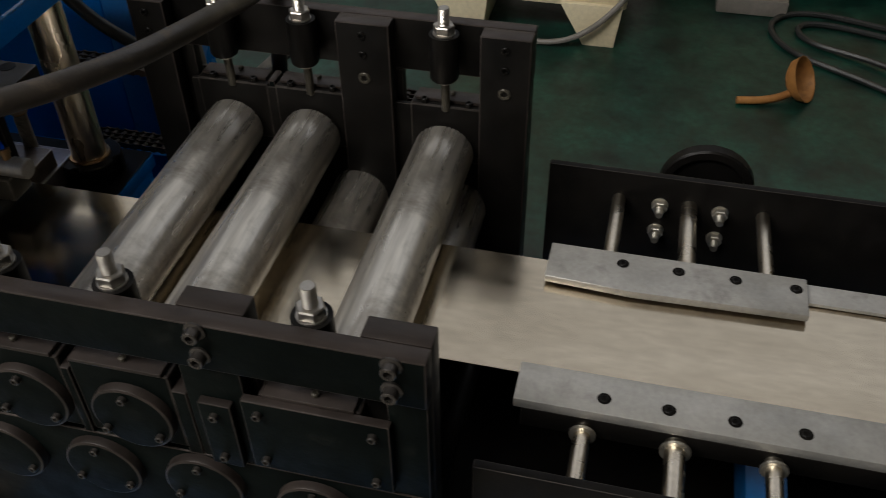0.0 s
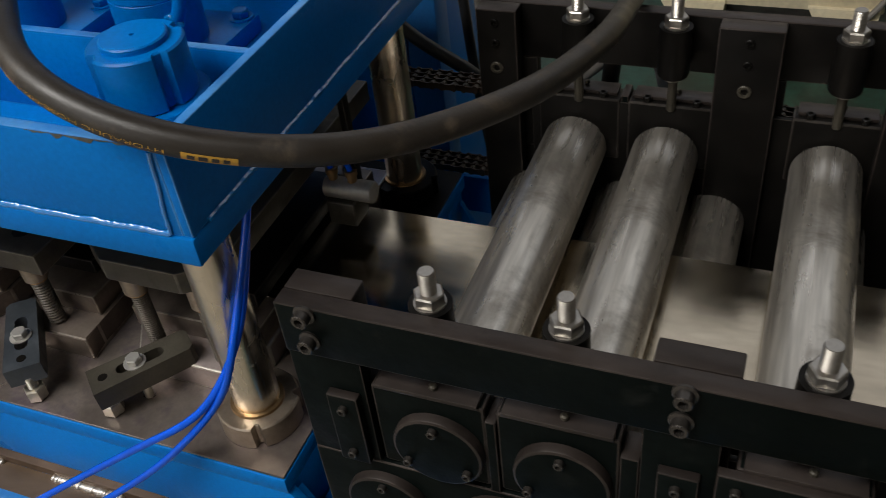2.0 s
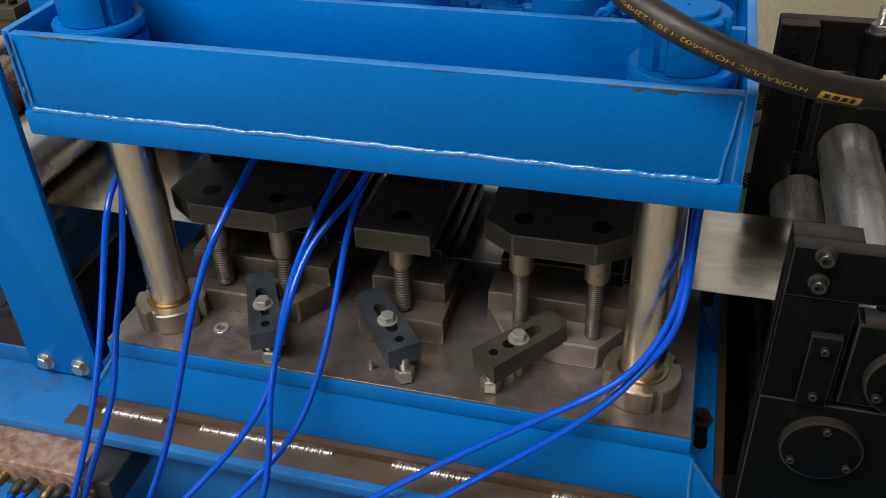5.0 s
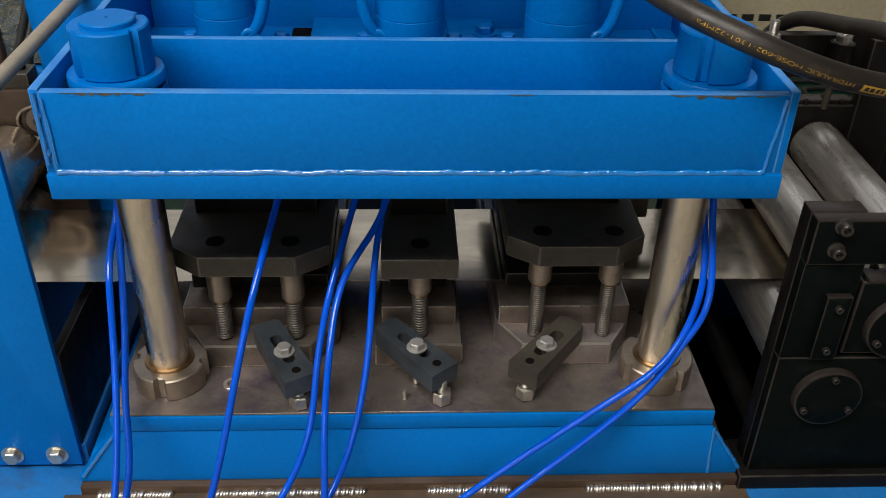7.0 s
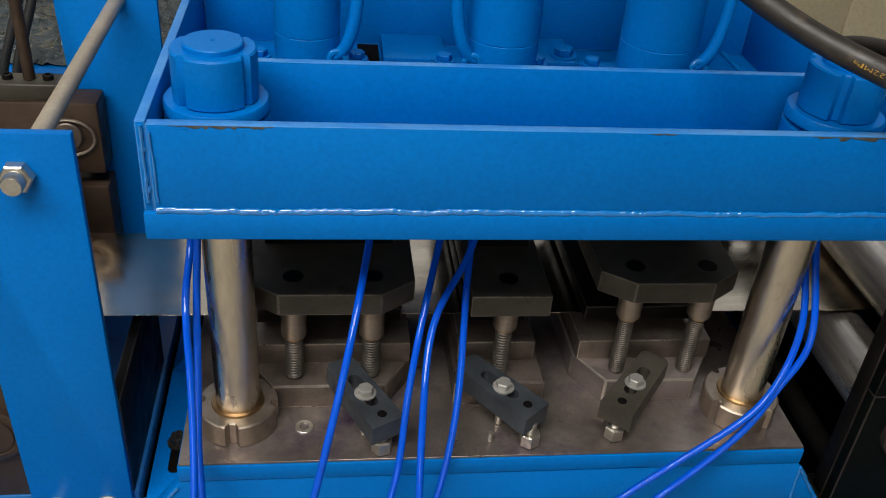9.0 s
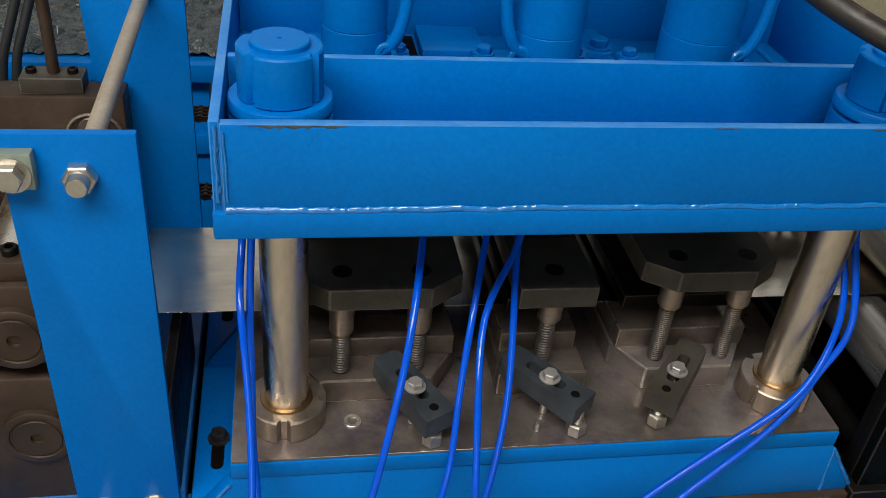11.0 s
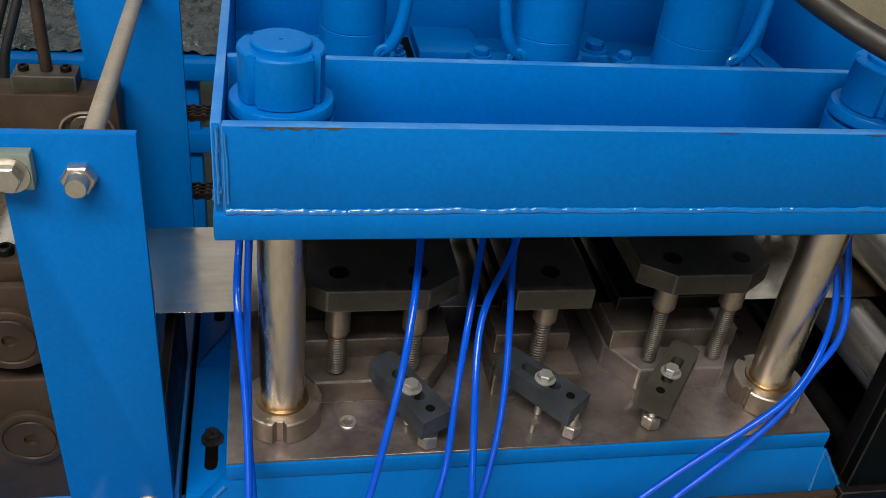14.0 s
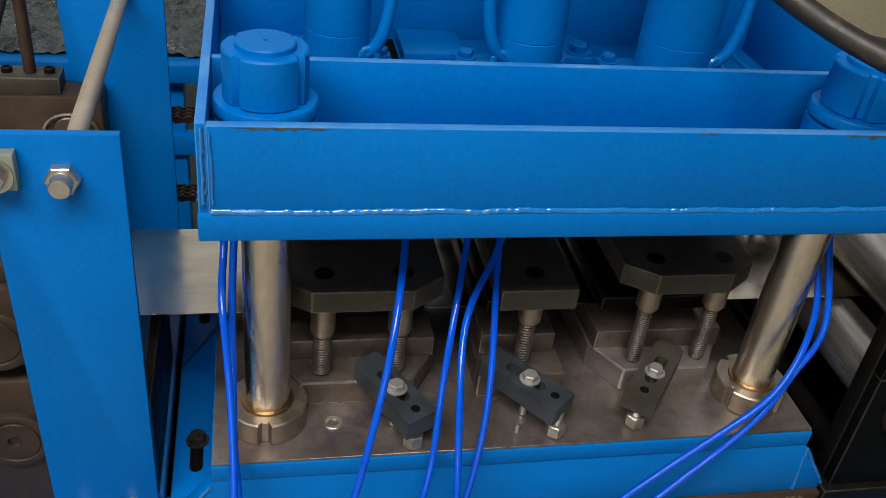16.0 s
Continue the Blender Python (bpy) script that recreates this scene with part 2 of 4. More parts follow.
def single(name, bm, mat, label, category, at=(0, 0, 0), group="", kind=""):
    """A thing that is one mesh."""
    bmesh.ops.translate(bm, verts=bm.verts, vec=-Vector(at))
    ob = tagged(new(name, mesh_of(name, bm, mat)), label, category, group, kind)
    ob.location = at
    ORIGIN[ob] = Vector(at)
    return ob


def placed(name, me, parent, m, label=""):
    """Another part on shared mesh data, at the world pose m."""
    ob = new(name, me)
    ob.parent = parent
    ob.matrix_basis = Matrix.Translation(-ORIGIN[root(parent)]) @ m
    return tagged(ob, label)


def B():
    return bmesh.new()


def chamfer(bm, geom_edges, w, seg=2):
    if w > 0:
        for f in bmesh.ops.bevel(bm, geom=geom_edges, offset=w, segments=seg, profile=0.5, affect="EDGES", clamp_overlap=True)["faces"]:
            f.material_index = 1


def box(bm, x0, x1, y0, y1, z0, z1, bevel=0.0015, seg=2):
    vs = bmesh.ops.create_cube(bm, size=1)["verts"]
    for v in vs:
        v.co = Vector((x0 + (v.co.x + 0.5) * (x1 - x0), y0 + (v.co.y + 0.5) * (y1 - y0), z0 + (v.co.z + 0.5) * (z1 - z0)))
    chamfer(bm, list({e for v in vs for e in v.link_edges}), bevel, seg)
    return bm


def sawn_or_lit_top(bm):
    """Upward faces take the bare sawn edge, or on tray walls the painted highlight."""
    bm.normal_update()
    for f in bm.faces:
        if f.normal.z > 0.9:
            f.material_index = 1
    return bm


def prism(bm, pts, axis, a0, a1, bevel=0.0015):
    """A polygon of 2D points, pushed along an axis from a0 to a1: axis z takes (x, y), y takes (x, z), x takes (y, z)."""
    def at(p, a):
        return {"z": (p[0], p[1], a), "y": (p[0], a, p[1]), "x": (a, p[0], p[1])}[axis]
    lo = [bm.verts.new(at(p, a0)) for p in pts]
    hi = [bm.verts.new(at(p, a1)) for p in pts]
    n = len(pts)
    bm.faces.new(lo)
    bm.faces.new(hi)
    for i in range(n):
        bm.faces.new((lo[i], lo[(i + 1) % n], hi[(i + 1) % n], hi[i]))
    chamfer(bm, list({e for v in lo + hi for e in v.link_edges}), bevel, 2)
    return bm


def turned(bm, profile, p0, axis="z", seg=40):
    """A turned body: profile of (radius, height) about an axis through p0."""
    frame_m = {"z": Matrix.Identity(3), "y": Matrix(((1, 0, 0), (0, 0, 1), (0, -1, 0))), "-y": Matrix(((1, 0, 0), (0, 0, -1), (0, 1, 0))),
               "x": Matrix(((0, 0, 1), (1, 0, 0), (0, 1, 0)))}[axis]
    rings = []
    for r, h in profile:
        if r < 1e-6:
            rings.append([bm.verts.new(Vector(p0) + frame_m @ Vector((0, 0, h)))])
        else:
            rings.append([bm.verts.new(Vector(p0) + frame_m @ Vector((r * math.cos(2 * math.pi * k / seg), r * math.sin(2 * math.pi * k / seg), h)))
                          for k in range(seg)])
    for a, b in zip(rings, rings[1:]):
        for k in range(seg):
            q = (k + 1) % seg
            if len(a) == 1 and len(b) > 1:
                bm.faces.new((a[0], b[k], b[q]))
            elif len(b) == 1 and len(a) > 1:
                bm.faces.new((a[k], a[q], b[0]))
            elif len(a) > 1:
                bm.faces.new((a[k], a[q], b[q], b[k]))
    return bm


def rod(bm, p0, p1, r, seg=24, edge=0.0015):
    """A straight round bar with eased ends."""
    p0, p1 = Vector(p0), Vector(p1)
    h = (p1 - p0).length
    n = len(bm.verts)
    bm.verts.ensure_lookup_table()
    turned(bm, [(0, 0), (r - edge, 0), (r, edge), (r, h - edge), (r - edge, h), (0, h)], (0, 0, 0), "z", seg)
    m = Matrix.Translation(p0) @ (p1 - p0).to_track_quat("Z", "Y").to_matrix().to_4x4()
    bm.verts.ensure_lookup_table()
    for v in bm.verts[n:]:
        v.co = m @ v.co
    return bm


def spline(points, n=14):
    """A smooth curve held by control points, through the first and the last."""
    p = [Vector(v) for v in points]
    q = [2 * p[0] - p[1], *p, 2 * p[-1] - p[-2]]
    out = []
    for i in range(len(q) - 3):
        for k in range(n):
            u = k / n
            w = ((1 - u) ** 3 / 6, (3 * u ** 3 - 6 * u * u + 4) / 6, (-3 * u ** 3 + 3 * u * u + 3 * u + 1) / 6, u ** 3 / 6)
            out.append(sum((q[i + j] * w[j] for j in range(4)), Vector()))
    out.append(p[-1])
    return out


def sweep(bm, pts, r, seg=12, cap=True):
    """A round tube along points."""
    pts = [Vector(p) for p in pts]
    rings, up = [], Vector((0.13, 0.21, 0.97))
    for i, p in enumerate(pts):
        t = (pts[min(i + 1, len(pts) - 1)] - pts[max(i - 1, 0)]).normalized()
        up = (up - t * up.dot(t)).normalized()
        s = t.cross(up)
        rr = r(i / (len(pts) - 1)) if callable(r) else r
        rings.append([bm.verts.new(p + rr * (math.cos(2 * math.pi * k / seg) * up + math.sin(2 * math.pi * k / seg) * s)) for k in range(seg)])
    for a, b in zip(rings, rings[1:]):
        for k in range(seg):
            q = (k + 1) % seg
            bm.faces.new((a[k], a[q], b[q], b[k]))
    if cap:
        bm.faces.new(rings[0])
        bm.faces.new(rings[-1])
    return bm


def hexagon(bm, r, z0, z1):
    """A hexagon head with its corners turned off."""
    e = r * 0.1
    rows = [(r * 0.93, z0), (r, z0 + e), (r, z1 - e), (r * 0.9, z1)]
    rings = []
    for rr, z in rows:
        rings.append([bm.verts.new((rr * math.cos(math.pi * k / 3), rr * math.sin(math.pi * k / 3), z)) for k in range(6)])
    for a, b in zip(rings, rings[1:]):
        for k in range(6):
            bm.faces.new((a[k], a[(k + 1) % 6], b[(k + 1) % 6], b[k]))
    bm.faces.new(rings[0])
    bm.faces.new(rings[-1])
    return bm


def thread(bm, r, z0, z1, pitch=0.002, seg=14):
    """A threaded shank as stacked ridges."""
    prof, z = [(0, z0), (r * 0.88, z0)], z0
    while z < z1 - pitch:
        prof += [(r, z + pitch * 0.4), (r * 0.88, z + pitch)]
        z += pitch
    prof += [(r * 0.88, z1), (0, z1)]
    return turned(bm, prof, (0, 0, 0), "z", seg)


def bolt_mesh(name, r, h, washer=True, mat=None):
    bm = B()
    if washer:
        turned(bm, [(0, 0), (r * 1.35, 0), (r * 1.35, 0.002), (0, 0.002)], (0, 0, 0), "z", 24)
    hexagon(bm, r, 0.002, 0.002 + h)
    turned(bm, [(r * 0.8, 0.002 + h), (r * 0.78, 0.0025 + h), (0, 0.0025 + h)], (0, 0, 0), "z", 20)
    return mesh_of(name, bm, mat or ZINC)


def socket_screw_mesh(name, r, h, mat, flange=True):
    """A cap screw with a hexagon socket sunk in its head."""
    bm = B()
    if flange:
        turned(bm, [(0, 0), (r * 1.35, 0), (r * 1.35, 0.0025), (r, 0.0035)], (0, 0, 0), "z", 24)
    turned(bm, [(r, 0.0), (r, h - 0.001), (r - 0.001, h), (r * 0.55, h), (r * 0.5, h - r * 0.7), (0, h - r * 0.75)], (0, 0, 0), "z", 24)
    return mesh_of(name, bm, mat)


def stud_mesh(name, r, h, nut_r, nut_h, mat):
    bm = B()
    turned(bm, [(0, 0), (nut_r * 1.02, 0), (nut_r * 1.02, 0.002), (0, 0.002)], (0, 0, 0), "z", 24)
    hexagon(bm, nut_r, 0.002, 0.002 + nut_h)
    thread(bm, r, 0.0, h)
    return mesh_of(name, bm, mat)


FRONT = Euler((radians(90), 0, 0)).to_matrix().to_4x4()   # local z turns to world -y
BACK = Euler((radians(-90), 0, 0)).to_matrix().to_4x4()
def T(x, y, z):
    return Matrix.Translation((x, y, z))


HEX_BIG = bolt_mesh("hex_bolt", 0.0125, 0.009)
HEX_BLUE = bolt_mesh("painted_bolt", 0.0115, 0.009, True, BLUE)
HEX_CLAMP = bolt_mesh("clamp_bolt", 0.0112, 0.009, True, BAR)
HEX_FOOT = bolt_mesh("foot_screw", 0.0148, 0.02, False)
FOOT_BOLT = bolt_mesh("foot_bolt", 0.0125, 0.013, True, DARKSCREW)
CAP_SCREW = socket_screw_mesh("cap_screw", 0.0085, 0.014, DARKSCREW)
SMALL_SCREW = socket_screw_mesh("small_screw", 0.0052, 0.007, DARKSCREW, False)
PLUG = socket_screw_mesh("plug", 0.0095, 0.003, DIE, False)
SMALL_DARK = socket_screw_mesh("small_screw", 0.006, 0.007, BLACK, False)

# ---- structure ----
bm = box(B(), -12, 12, -9, 12, -0.1, 0, 0)
single("floor", bm, FLOOR, "green painted concrete workshop floor, scuffed and dusty", "floor", kind="structure")
# unseen walls and roof, assumed; their openings are added for the lamps
for nm, bx in (("wall_north", (-12, 12, 9, 9.2, 0, 5.2)), ("wall_east", (9, 9.2, -6, 9, 0, 5.2))):
    single(nm, box(B(), *bx, 0), PLASTER, "cream plastered hall wall", "wall", kind="structure")
bm = B()
for bx in ((-12, -4.0, -6.2, -6, 0, 5.2), (-0.4, 12, -6.2, -6, 0, 5.2), (-4.0, -0.4, -6.2, -6, 0, 1.9), (-4.0, -0.4, -6.2, -6, 3.9, 5.2)):
    box(bm, *bx, 0)
single("wall_west", box(B(), -6.2, -6, -6, 9, 0, 5.2, 0), PLASTER, "cream plastered hall wall", "wall", kind="structure")
single("wall_south", bm, PLASTER, "unseen cream hall wall with an opening added for a lamp", "wall", kind="structure")
# unseen pale slab, added so that the guide posts reflect something bright
single("aisle", box(B(), -5.9, 8.9, -5.9, -0.62, 0.0, 0.004, 0), BOUNCE_FLOOR, "unseen pale floor slab added to reflect onto the posts", "aisle", kind="structure")
bm = B()
for bx in ((-6.2, 9.2, -6.2, -3.1, 5.2, 5.3), (-6.2, -4.3, -3.1, -1.5, 5.2, 5.3), (0.7, 9.2, -3.1, -1.5, 5.2, 5.3), (-6.2, 9.2, -1.5, 2.95, 5.2, 5.3),
           (-6.2, -5.6, 2.95, 8.55, 5.2, 5.3), (5.6, 9.2, 2.95, 8.55, 5.2, 5.3), (-6.2, 9.2, 8.55, 9.2, 5.2, 5.3)):
    box(bm, *bx, 0)
single("ceiling", bm, ROOF, "unseen grey hall roof with two openings added for lamps", "ceiling", kind="structure")

# ---- machine bed ----
bed = thing("machine_bed", "long blue-painted welded steel bed of the line", "machine bed", (0, 0.34, 0))
part("bed_top", box(B(), -1.7, 2.3, -0.05, 0.1, 0.628, 0.648, 0.003), BLUE_OLD, bed)
part("bed_top", box(B(), -1.7, 2.3, 0.58, 0.7, 0.628, 0.648, 0.002), BLUE_OLD, bed)
part("heat_tint", box(B(), -0.53, 0.505, -0.036, 0.006, 0.6482, 0.6486, 0), RIM, bed, "brown heat-stained bare strip beside the stitch welds")
for x in (-1.4, -0.46, 0.46, 1.56, 2.2):
    part("cross_member", box(B(), x - 0.03, x + 0.03, 0.1, 0.58, 0.54, 0.627, 0.002), BLUE_OLD, bed)
part("drip_pan", box(B(), -1.65, 2.25, 0.005, 0.688, 0.441, 0.446, 0.001), BLACK, bed, "black oily drip pan")
part("web", box(B(), -1.7, 2.3, -0.012, 0.0, 0.44, 0.628, 0.001), BLUE_OLD, bed)
part("web", box(B(), -1.7, 2.3, 0.688, 0.7, 0.44, 0.628, 0.001), BLUE_OLD, bed)
part("flange", box(B(), -1.7, 2.3, -0.13, 0.0, 0.43, 0.44, 0.002), BLUE_OLD, bed)
part("flange", box(B(), -1.7, 2.3, 0.6, 0.76, 0.43, 0.44, 0.002), BLUE_OLD, bed)
for x in (-1.5, -0.55, 0.55, 1.3, 2.2):
    for y in (0.02, 0.62):
        part("leg", box(B(), x - 0.04, x + 0.04, y, y + 0.08, 0, 0.43, 0.004), BLUE_OLD, bed)
bm = B()
prism(bm, [(-0.135, 0.44), (-0.1, 0.44), (-0.1, 0.5), (-0.112, 0.515), (-0.135, 0.505)], "x", 0.01, 0.035, 0.002)
part("lug", bm, BLUE, bed)

# ---- strip ----
single("metal_strip", box(B(), -1.6, 2.2, 0.233, 0.454, 0.8785, 0.88, 0.0003, 1), STRIP,
       "bright galvanised steel strip running through the rolls and dies", "metal strip", (0.3, 0.34, 0.88))

# ---- punch press ----
press = thing("punch_press", "blue-painted four-post hydraulic punch press on the bed", "punch press", (0, 0.342, 0.66))
bm = box(B(), -0.442, 0.436, 0.014, 0.676, 0.7685, 0.796, 0.003)
part("base_plate", bm, BLUE, press)
part("base_top", box(B(), -0.44, 0.434, 0.0165, 0.53, 0.7962, 0.8, 0.0006, 1), BASE_STEEL, press, "bare ground steel top, stained with oil")
# rear part of the base top, coloured darker than the front
part("rear_ledge", box(B(), -0.44, 0.434, 0.5305, 0.674, 0.7962, 0.8, 0.0006, 1), BLACK, press, "black rear part of the base")
bm = B()
prism(bm, [(-0.506, 0.6645), (0.494, 0.6645), (0.494, 0.676), (0.436, 0.7672), (-0.44, 0.7672), (-0.506, 0.676)], "y", 0.0165, 0.031, 0.002)
box(bm, -0.44, 0.434, 0.031, 0.66, 0.6645, 0.768, 0.001)
part("base_body", bm, BLUE, press)
for x0, x1 in ((-0.503, -0.44), (0.436, 0.478)):
    s = 1 if x0 < 0 else -1
    foot = part("foot", box(B(), x0, x1, 0.034, 0.66, 0.6485, 0.676, 0.003), BLUE, press)
    xx = -0.4705 if s > 0 else 0.457
    for y in (0.178, 0.52):
        placed("hex_bolt", FOOT_BOLT, foot, T(xx, y, 0.677) @ Matrix.Rotation(0.4, 4, "Z"), "oily black hex bolt with washer")
        bm = B()
        n = 8
        outline = [(xx + 0.0095 * math.cos(a), y - 0.052 + 0.0095 * math.sin(a)) for a in [math.pi + math.pi * k / n for k in range(n + 1)]]
        outline += [(xx + 0.0095, y + 0.01), (xx - 0.0095, y + 0.01)]
        bm.faces.new([bm.verts.new((px, py, 0.6768)) for px, py in outline])
        part("slot", bm, HOLE_SHADE, foot, "flat black patch for the shade in a slot")
    for y in (0.03, 0.34, 0.64):
        bm = prism(B(), [(x0 if s > 0 else x1, 0.676), (x1 - 0.002 if s > 0 else x0 + 0.002, 0.676), (x1 - 0.002 if s > 0 else x0 + 0.002, 0.76)], "y", y, y + 0.012, 0.001)
        part("gusset", bm, BLUE, press)

part("bare_plate", box(B(), -0.505, 0.493, 0.006, 0.66, 0.648, 0.664, 0.001), BARE, press, "bare brown steel sole plate")


def stitch(x0, x1):
    """A bright bare stitch weld: overlapping ripples along the foot of the sole plate."""
    rnd = random.Random(int(100 * (x0 + 2)))
    bm = B()
    x = x0
    while x < x1:
        r = 0.0078 * rnd.uniform(0.75, 1.15)
        for v in bmesh.ops.create_uvsphere(bm, u_segments=10, v_segments=6, radius=r)["verts"]:
            v.co = Vector((x + v.co.x * 0.75 - 0.25 * abs(v.co.y), 0.0035 + v.co.y * 1.05, 0.6495 + v.co.z * 0.8))
        x += rnd.uniform(0.0035, 0.0055)
    part("stitch_weld", bm, BAREWELD, press, "bright unpainted stitch weld")


for x0, x1 in ((-0.475, -0.37), (-0.30, -0.08), (0.018, 0.14), (0.262, 0.47)):
    stitch(x0, x1)

# the tray on the posts
tray = part("bottom_plate", box(B(), -0.44, 0.44, 0.0, 0.684, 1.163, 1.197, 0.003), BLUE, press)
for nm, bx in (("front_wall", (-0.428, 0.428, 0.0035, 0.0155, 1.197, 1.3005)), ("rear_wall", (-0.428, 0.428, 0.670, 0.682, 1.197, 1.3005)),
               ("inner_wall", (-0.427, 0.427, 0.174, 0.184, 1.197, 1.3005)), ("inner_wall", (-0.427, 0.427, 0.506, 0.516, 1.197, 1.3005)),
               ("side_wall", (-0.4385, -0.4275, 0.004, 0.68, 1.197, 1.3035)), ("side_wall", (0.4275, 0.4385, 0.004, 0.68, 1.197, 1.3035))):
    part(nm, sawn_or_lit_top(box(B(), *bx, 0.0015)), BLUE_SHEET, press)


def weld(p0, p1, r, parent):
    """A rippled weld bead between two points."""
    p0, p1 = Vector(p0), Vector(p1)
    n = max(6, int((p1 - p0).length / 0.003))
    rnd = random.Random(int(1000 * (p0.x + 3 * p0.y + 7 * p1.z + 11)))
    pts, drift = [], 0
    for i in range(n + 1):
        drift = 0.8 * drift + rnd.uniform(-0.0004, 0.0004)
        pts.append(p0.lerp(p1, i / n) + Vector((drift if abs(p1.z - p0.z) > 0.05 else 0, 0, drift if abs(p1.z - p0.z) < 0.05 else 0)))
    rr = [r * (1 + 0.2 * rnd.uniform(-1, 1)) for _ in range(n + 1)]
    part("weld_bead", sweep(B(), pts, lambda u: rr[int(round(u * n))], 8), WELD, parent)




def fillet(x0, x1, y, z, r, parent):
    """A convex fillet weld along x, with a ripple for each pass of the rod."""
    rnd = random.Random(5)
    bm = B()
    n = int((x1 - x0) / 0.0026)
    rows, wob = [], 0.0
    for i in range(n + 1):
        x = x0 + (x1 - x0) * i / n
        wob = 0.86 * wob + rnd.uniform(-0.0006, 0.0006)
        rr = r * (1 + rnd.uniform(-0.16, 0.16))
        rows.append([bm.verts.new((x - 0.0012 * math.sin(a), y - rr * math.sin(a) * 0.8, z + wob + rr * math.cos(a)))
                     for a in [math.pi * (0.02 + 0.93 * k / 7) for k in range(8)]])
    for a, b in zip(rows, rows[1:]):
        for k in range(7):
            bm.faces.new((a[k], b[k], b[k + 1], a[k + 1]))
    part("weld_bead", bm, WELD, parent)


fillet(-0.425, 0.4145, 0.003, 1.1985, 0.004, press)
weld((0.4145, 0.0024, 1.199), (0.4245, 0.0024, 1.295), 0.0024, press)
weld((-0.423, 0.0022, 1.21), (-0.4245, 0.0022, 1.292), 0.0013, press)
weld((-0.4335, 0.0022, 1.21), (-0.433, 0.0022, 1.299), 0.0022, press)
weld((0.4388, 0.03, 1.1985), (0.4388, 0.66, 1.1985), 0.003, press)
weld((-0.4388, 0.03, 1.1985), (-0.4388, 0.66, 1.1985), 0.003, press)
weld((-0.41, 0.0168, 1.1985), (0.41, 0.0168, 1.1985), 0.003, press)
weld((0.494, 0.0165, 0.676), (0.44, 0.0165, 0.758), 0.003, press)
weld((0.44, 0.0165, 0.758), (0.446, 0.0165, 0.668), 0.003, press)
weld((-0.5, 0.0165, 0.676), (-0.443, 0.0165, 0.758), 0.003, press)


def slotted_ring(r_in, r_out, z0, z1, slots, depth, width, mat_seg=72):
    """A ring nut with spanner slots cut down its outside."""
    bm = B()
    outer = []
    for k in range(mat_seg):
        a = 2 * math.pi * k / mat_seg
        cut = any(abs((a - s + math.pi) % (2 * math.pi) - math.pi) * r_out < width / 2 for s in slots)
        outer.append((a, r_out - depth if cut else r_out))
    rings = []
    rings.append([bm.verts.new((r_in * math.cos(a), r_in * math.sin(a), z0)) for a, r in outer])
    for off, z in ((-0.0015, z0), (0, z0 + 0.0015), (0, z1 - 0.002), (-0.002, z1)):
        rings.append([bm.verts.new(((r + off) * math.cos(a), (r + off) * math.sin(a), z)) for a, r in outer])
    rings.append([bm.verts.new((r_in * math.cos(a), r_in * math.sin(a), z1)) for a, r in outer])
    for a, b in zip(rings, rings[1:]):
        for k in range(mat_seg):
            q = (k + 1) % mat_seg
            bm.faces.new((a[k], a[q], b[q], b[k]))
    return bm


def moved(bm, m):
    bmesh.ops.transform(bm, matrix=m, verts=bm.verts)
    return bm


for x, y, turn in ((-0.367, 0.097, 0.0), (0.361, 0.097, 0.55), (-0.367, 0.6, 0.3), (0.361, 0.6, 0.1)):
    post = part("guide_post", rod(B(), (x, y, 0.8), (x, y, 1.197), 0.03, 48), CHROME, press, "polished steel guide post")
    bm = slotted_ring(0.0302, 0.054, 0.8, 0.8365, [math.radians(d) + turn for d in (265, 355, 85, 175)], 0.008, 0.012)
    # the two rear collars are coloured darker than the front pair
    part("collar", moved(bm, T(x, y, 0)), COLLAR if y < 0.3 else BLACK, post, "bare steel slotted collar" if y < 0.3 else "black slotted collar")
    part("collar_lip", turned(B(), [(0.0302, 0.8365), (0.036, 0.8365), (0.035, 0.8395), (0.0302, 0.84)], (x, y, 0)), BRASS, post)
    part("spacer", turned(B(), [(0, 1.197), (0.0575, 1.197), (0.0575, 1.27), (0.05, 1.271), (0.05, 1.276), (0.0575, 1.277), (0.0575, 1.288), (0.056, 1.29), (0, 1.29)], (x, y, 0), "z", 56), BLUE, post)
    bm = slotted_ring(0.02, 0.0465, 1.2905, 1.3475, [math.radians(d) + turn * 0.4 for d in (228, 322, 48, 138)], 0.006, 0.011)
    turned(bm, [(0.0, 1.3475), (0.0325, 1.3475), (0.0325, 1.3525), (0.031, 1.354), (0.0025, 1.354), (0.002, 1.35), (0, 1.35)], (0, 0, 0), "z", 48)
    part("ring_nut", moved(bm, T(x, y, 0)), BLUE, post)

# bare, rusted patches where the paint is rubbed off the tray's upper edge
SCUFF = material("rubbed_rusty_paint", (0.05, 0.035, 0.02), (0.1, 0.12, 0.12), 50, 0.2, (0.4, 0.6), 0.2, 200, fine=200)
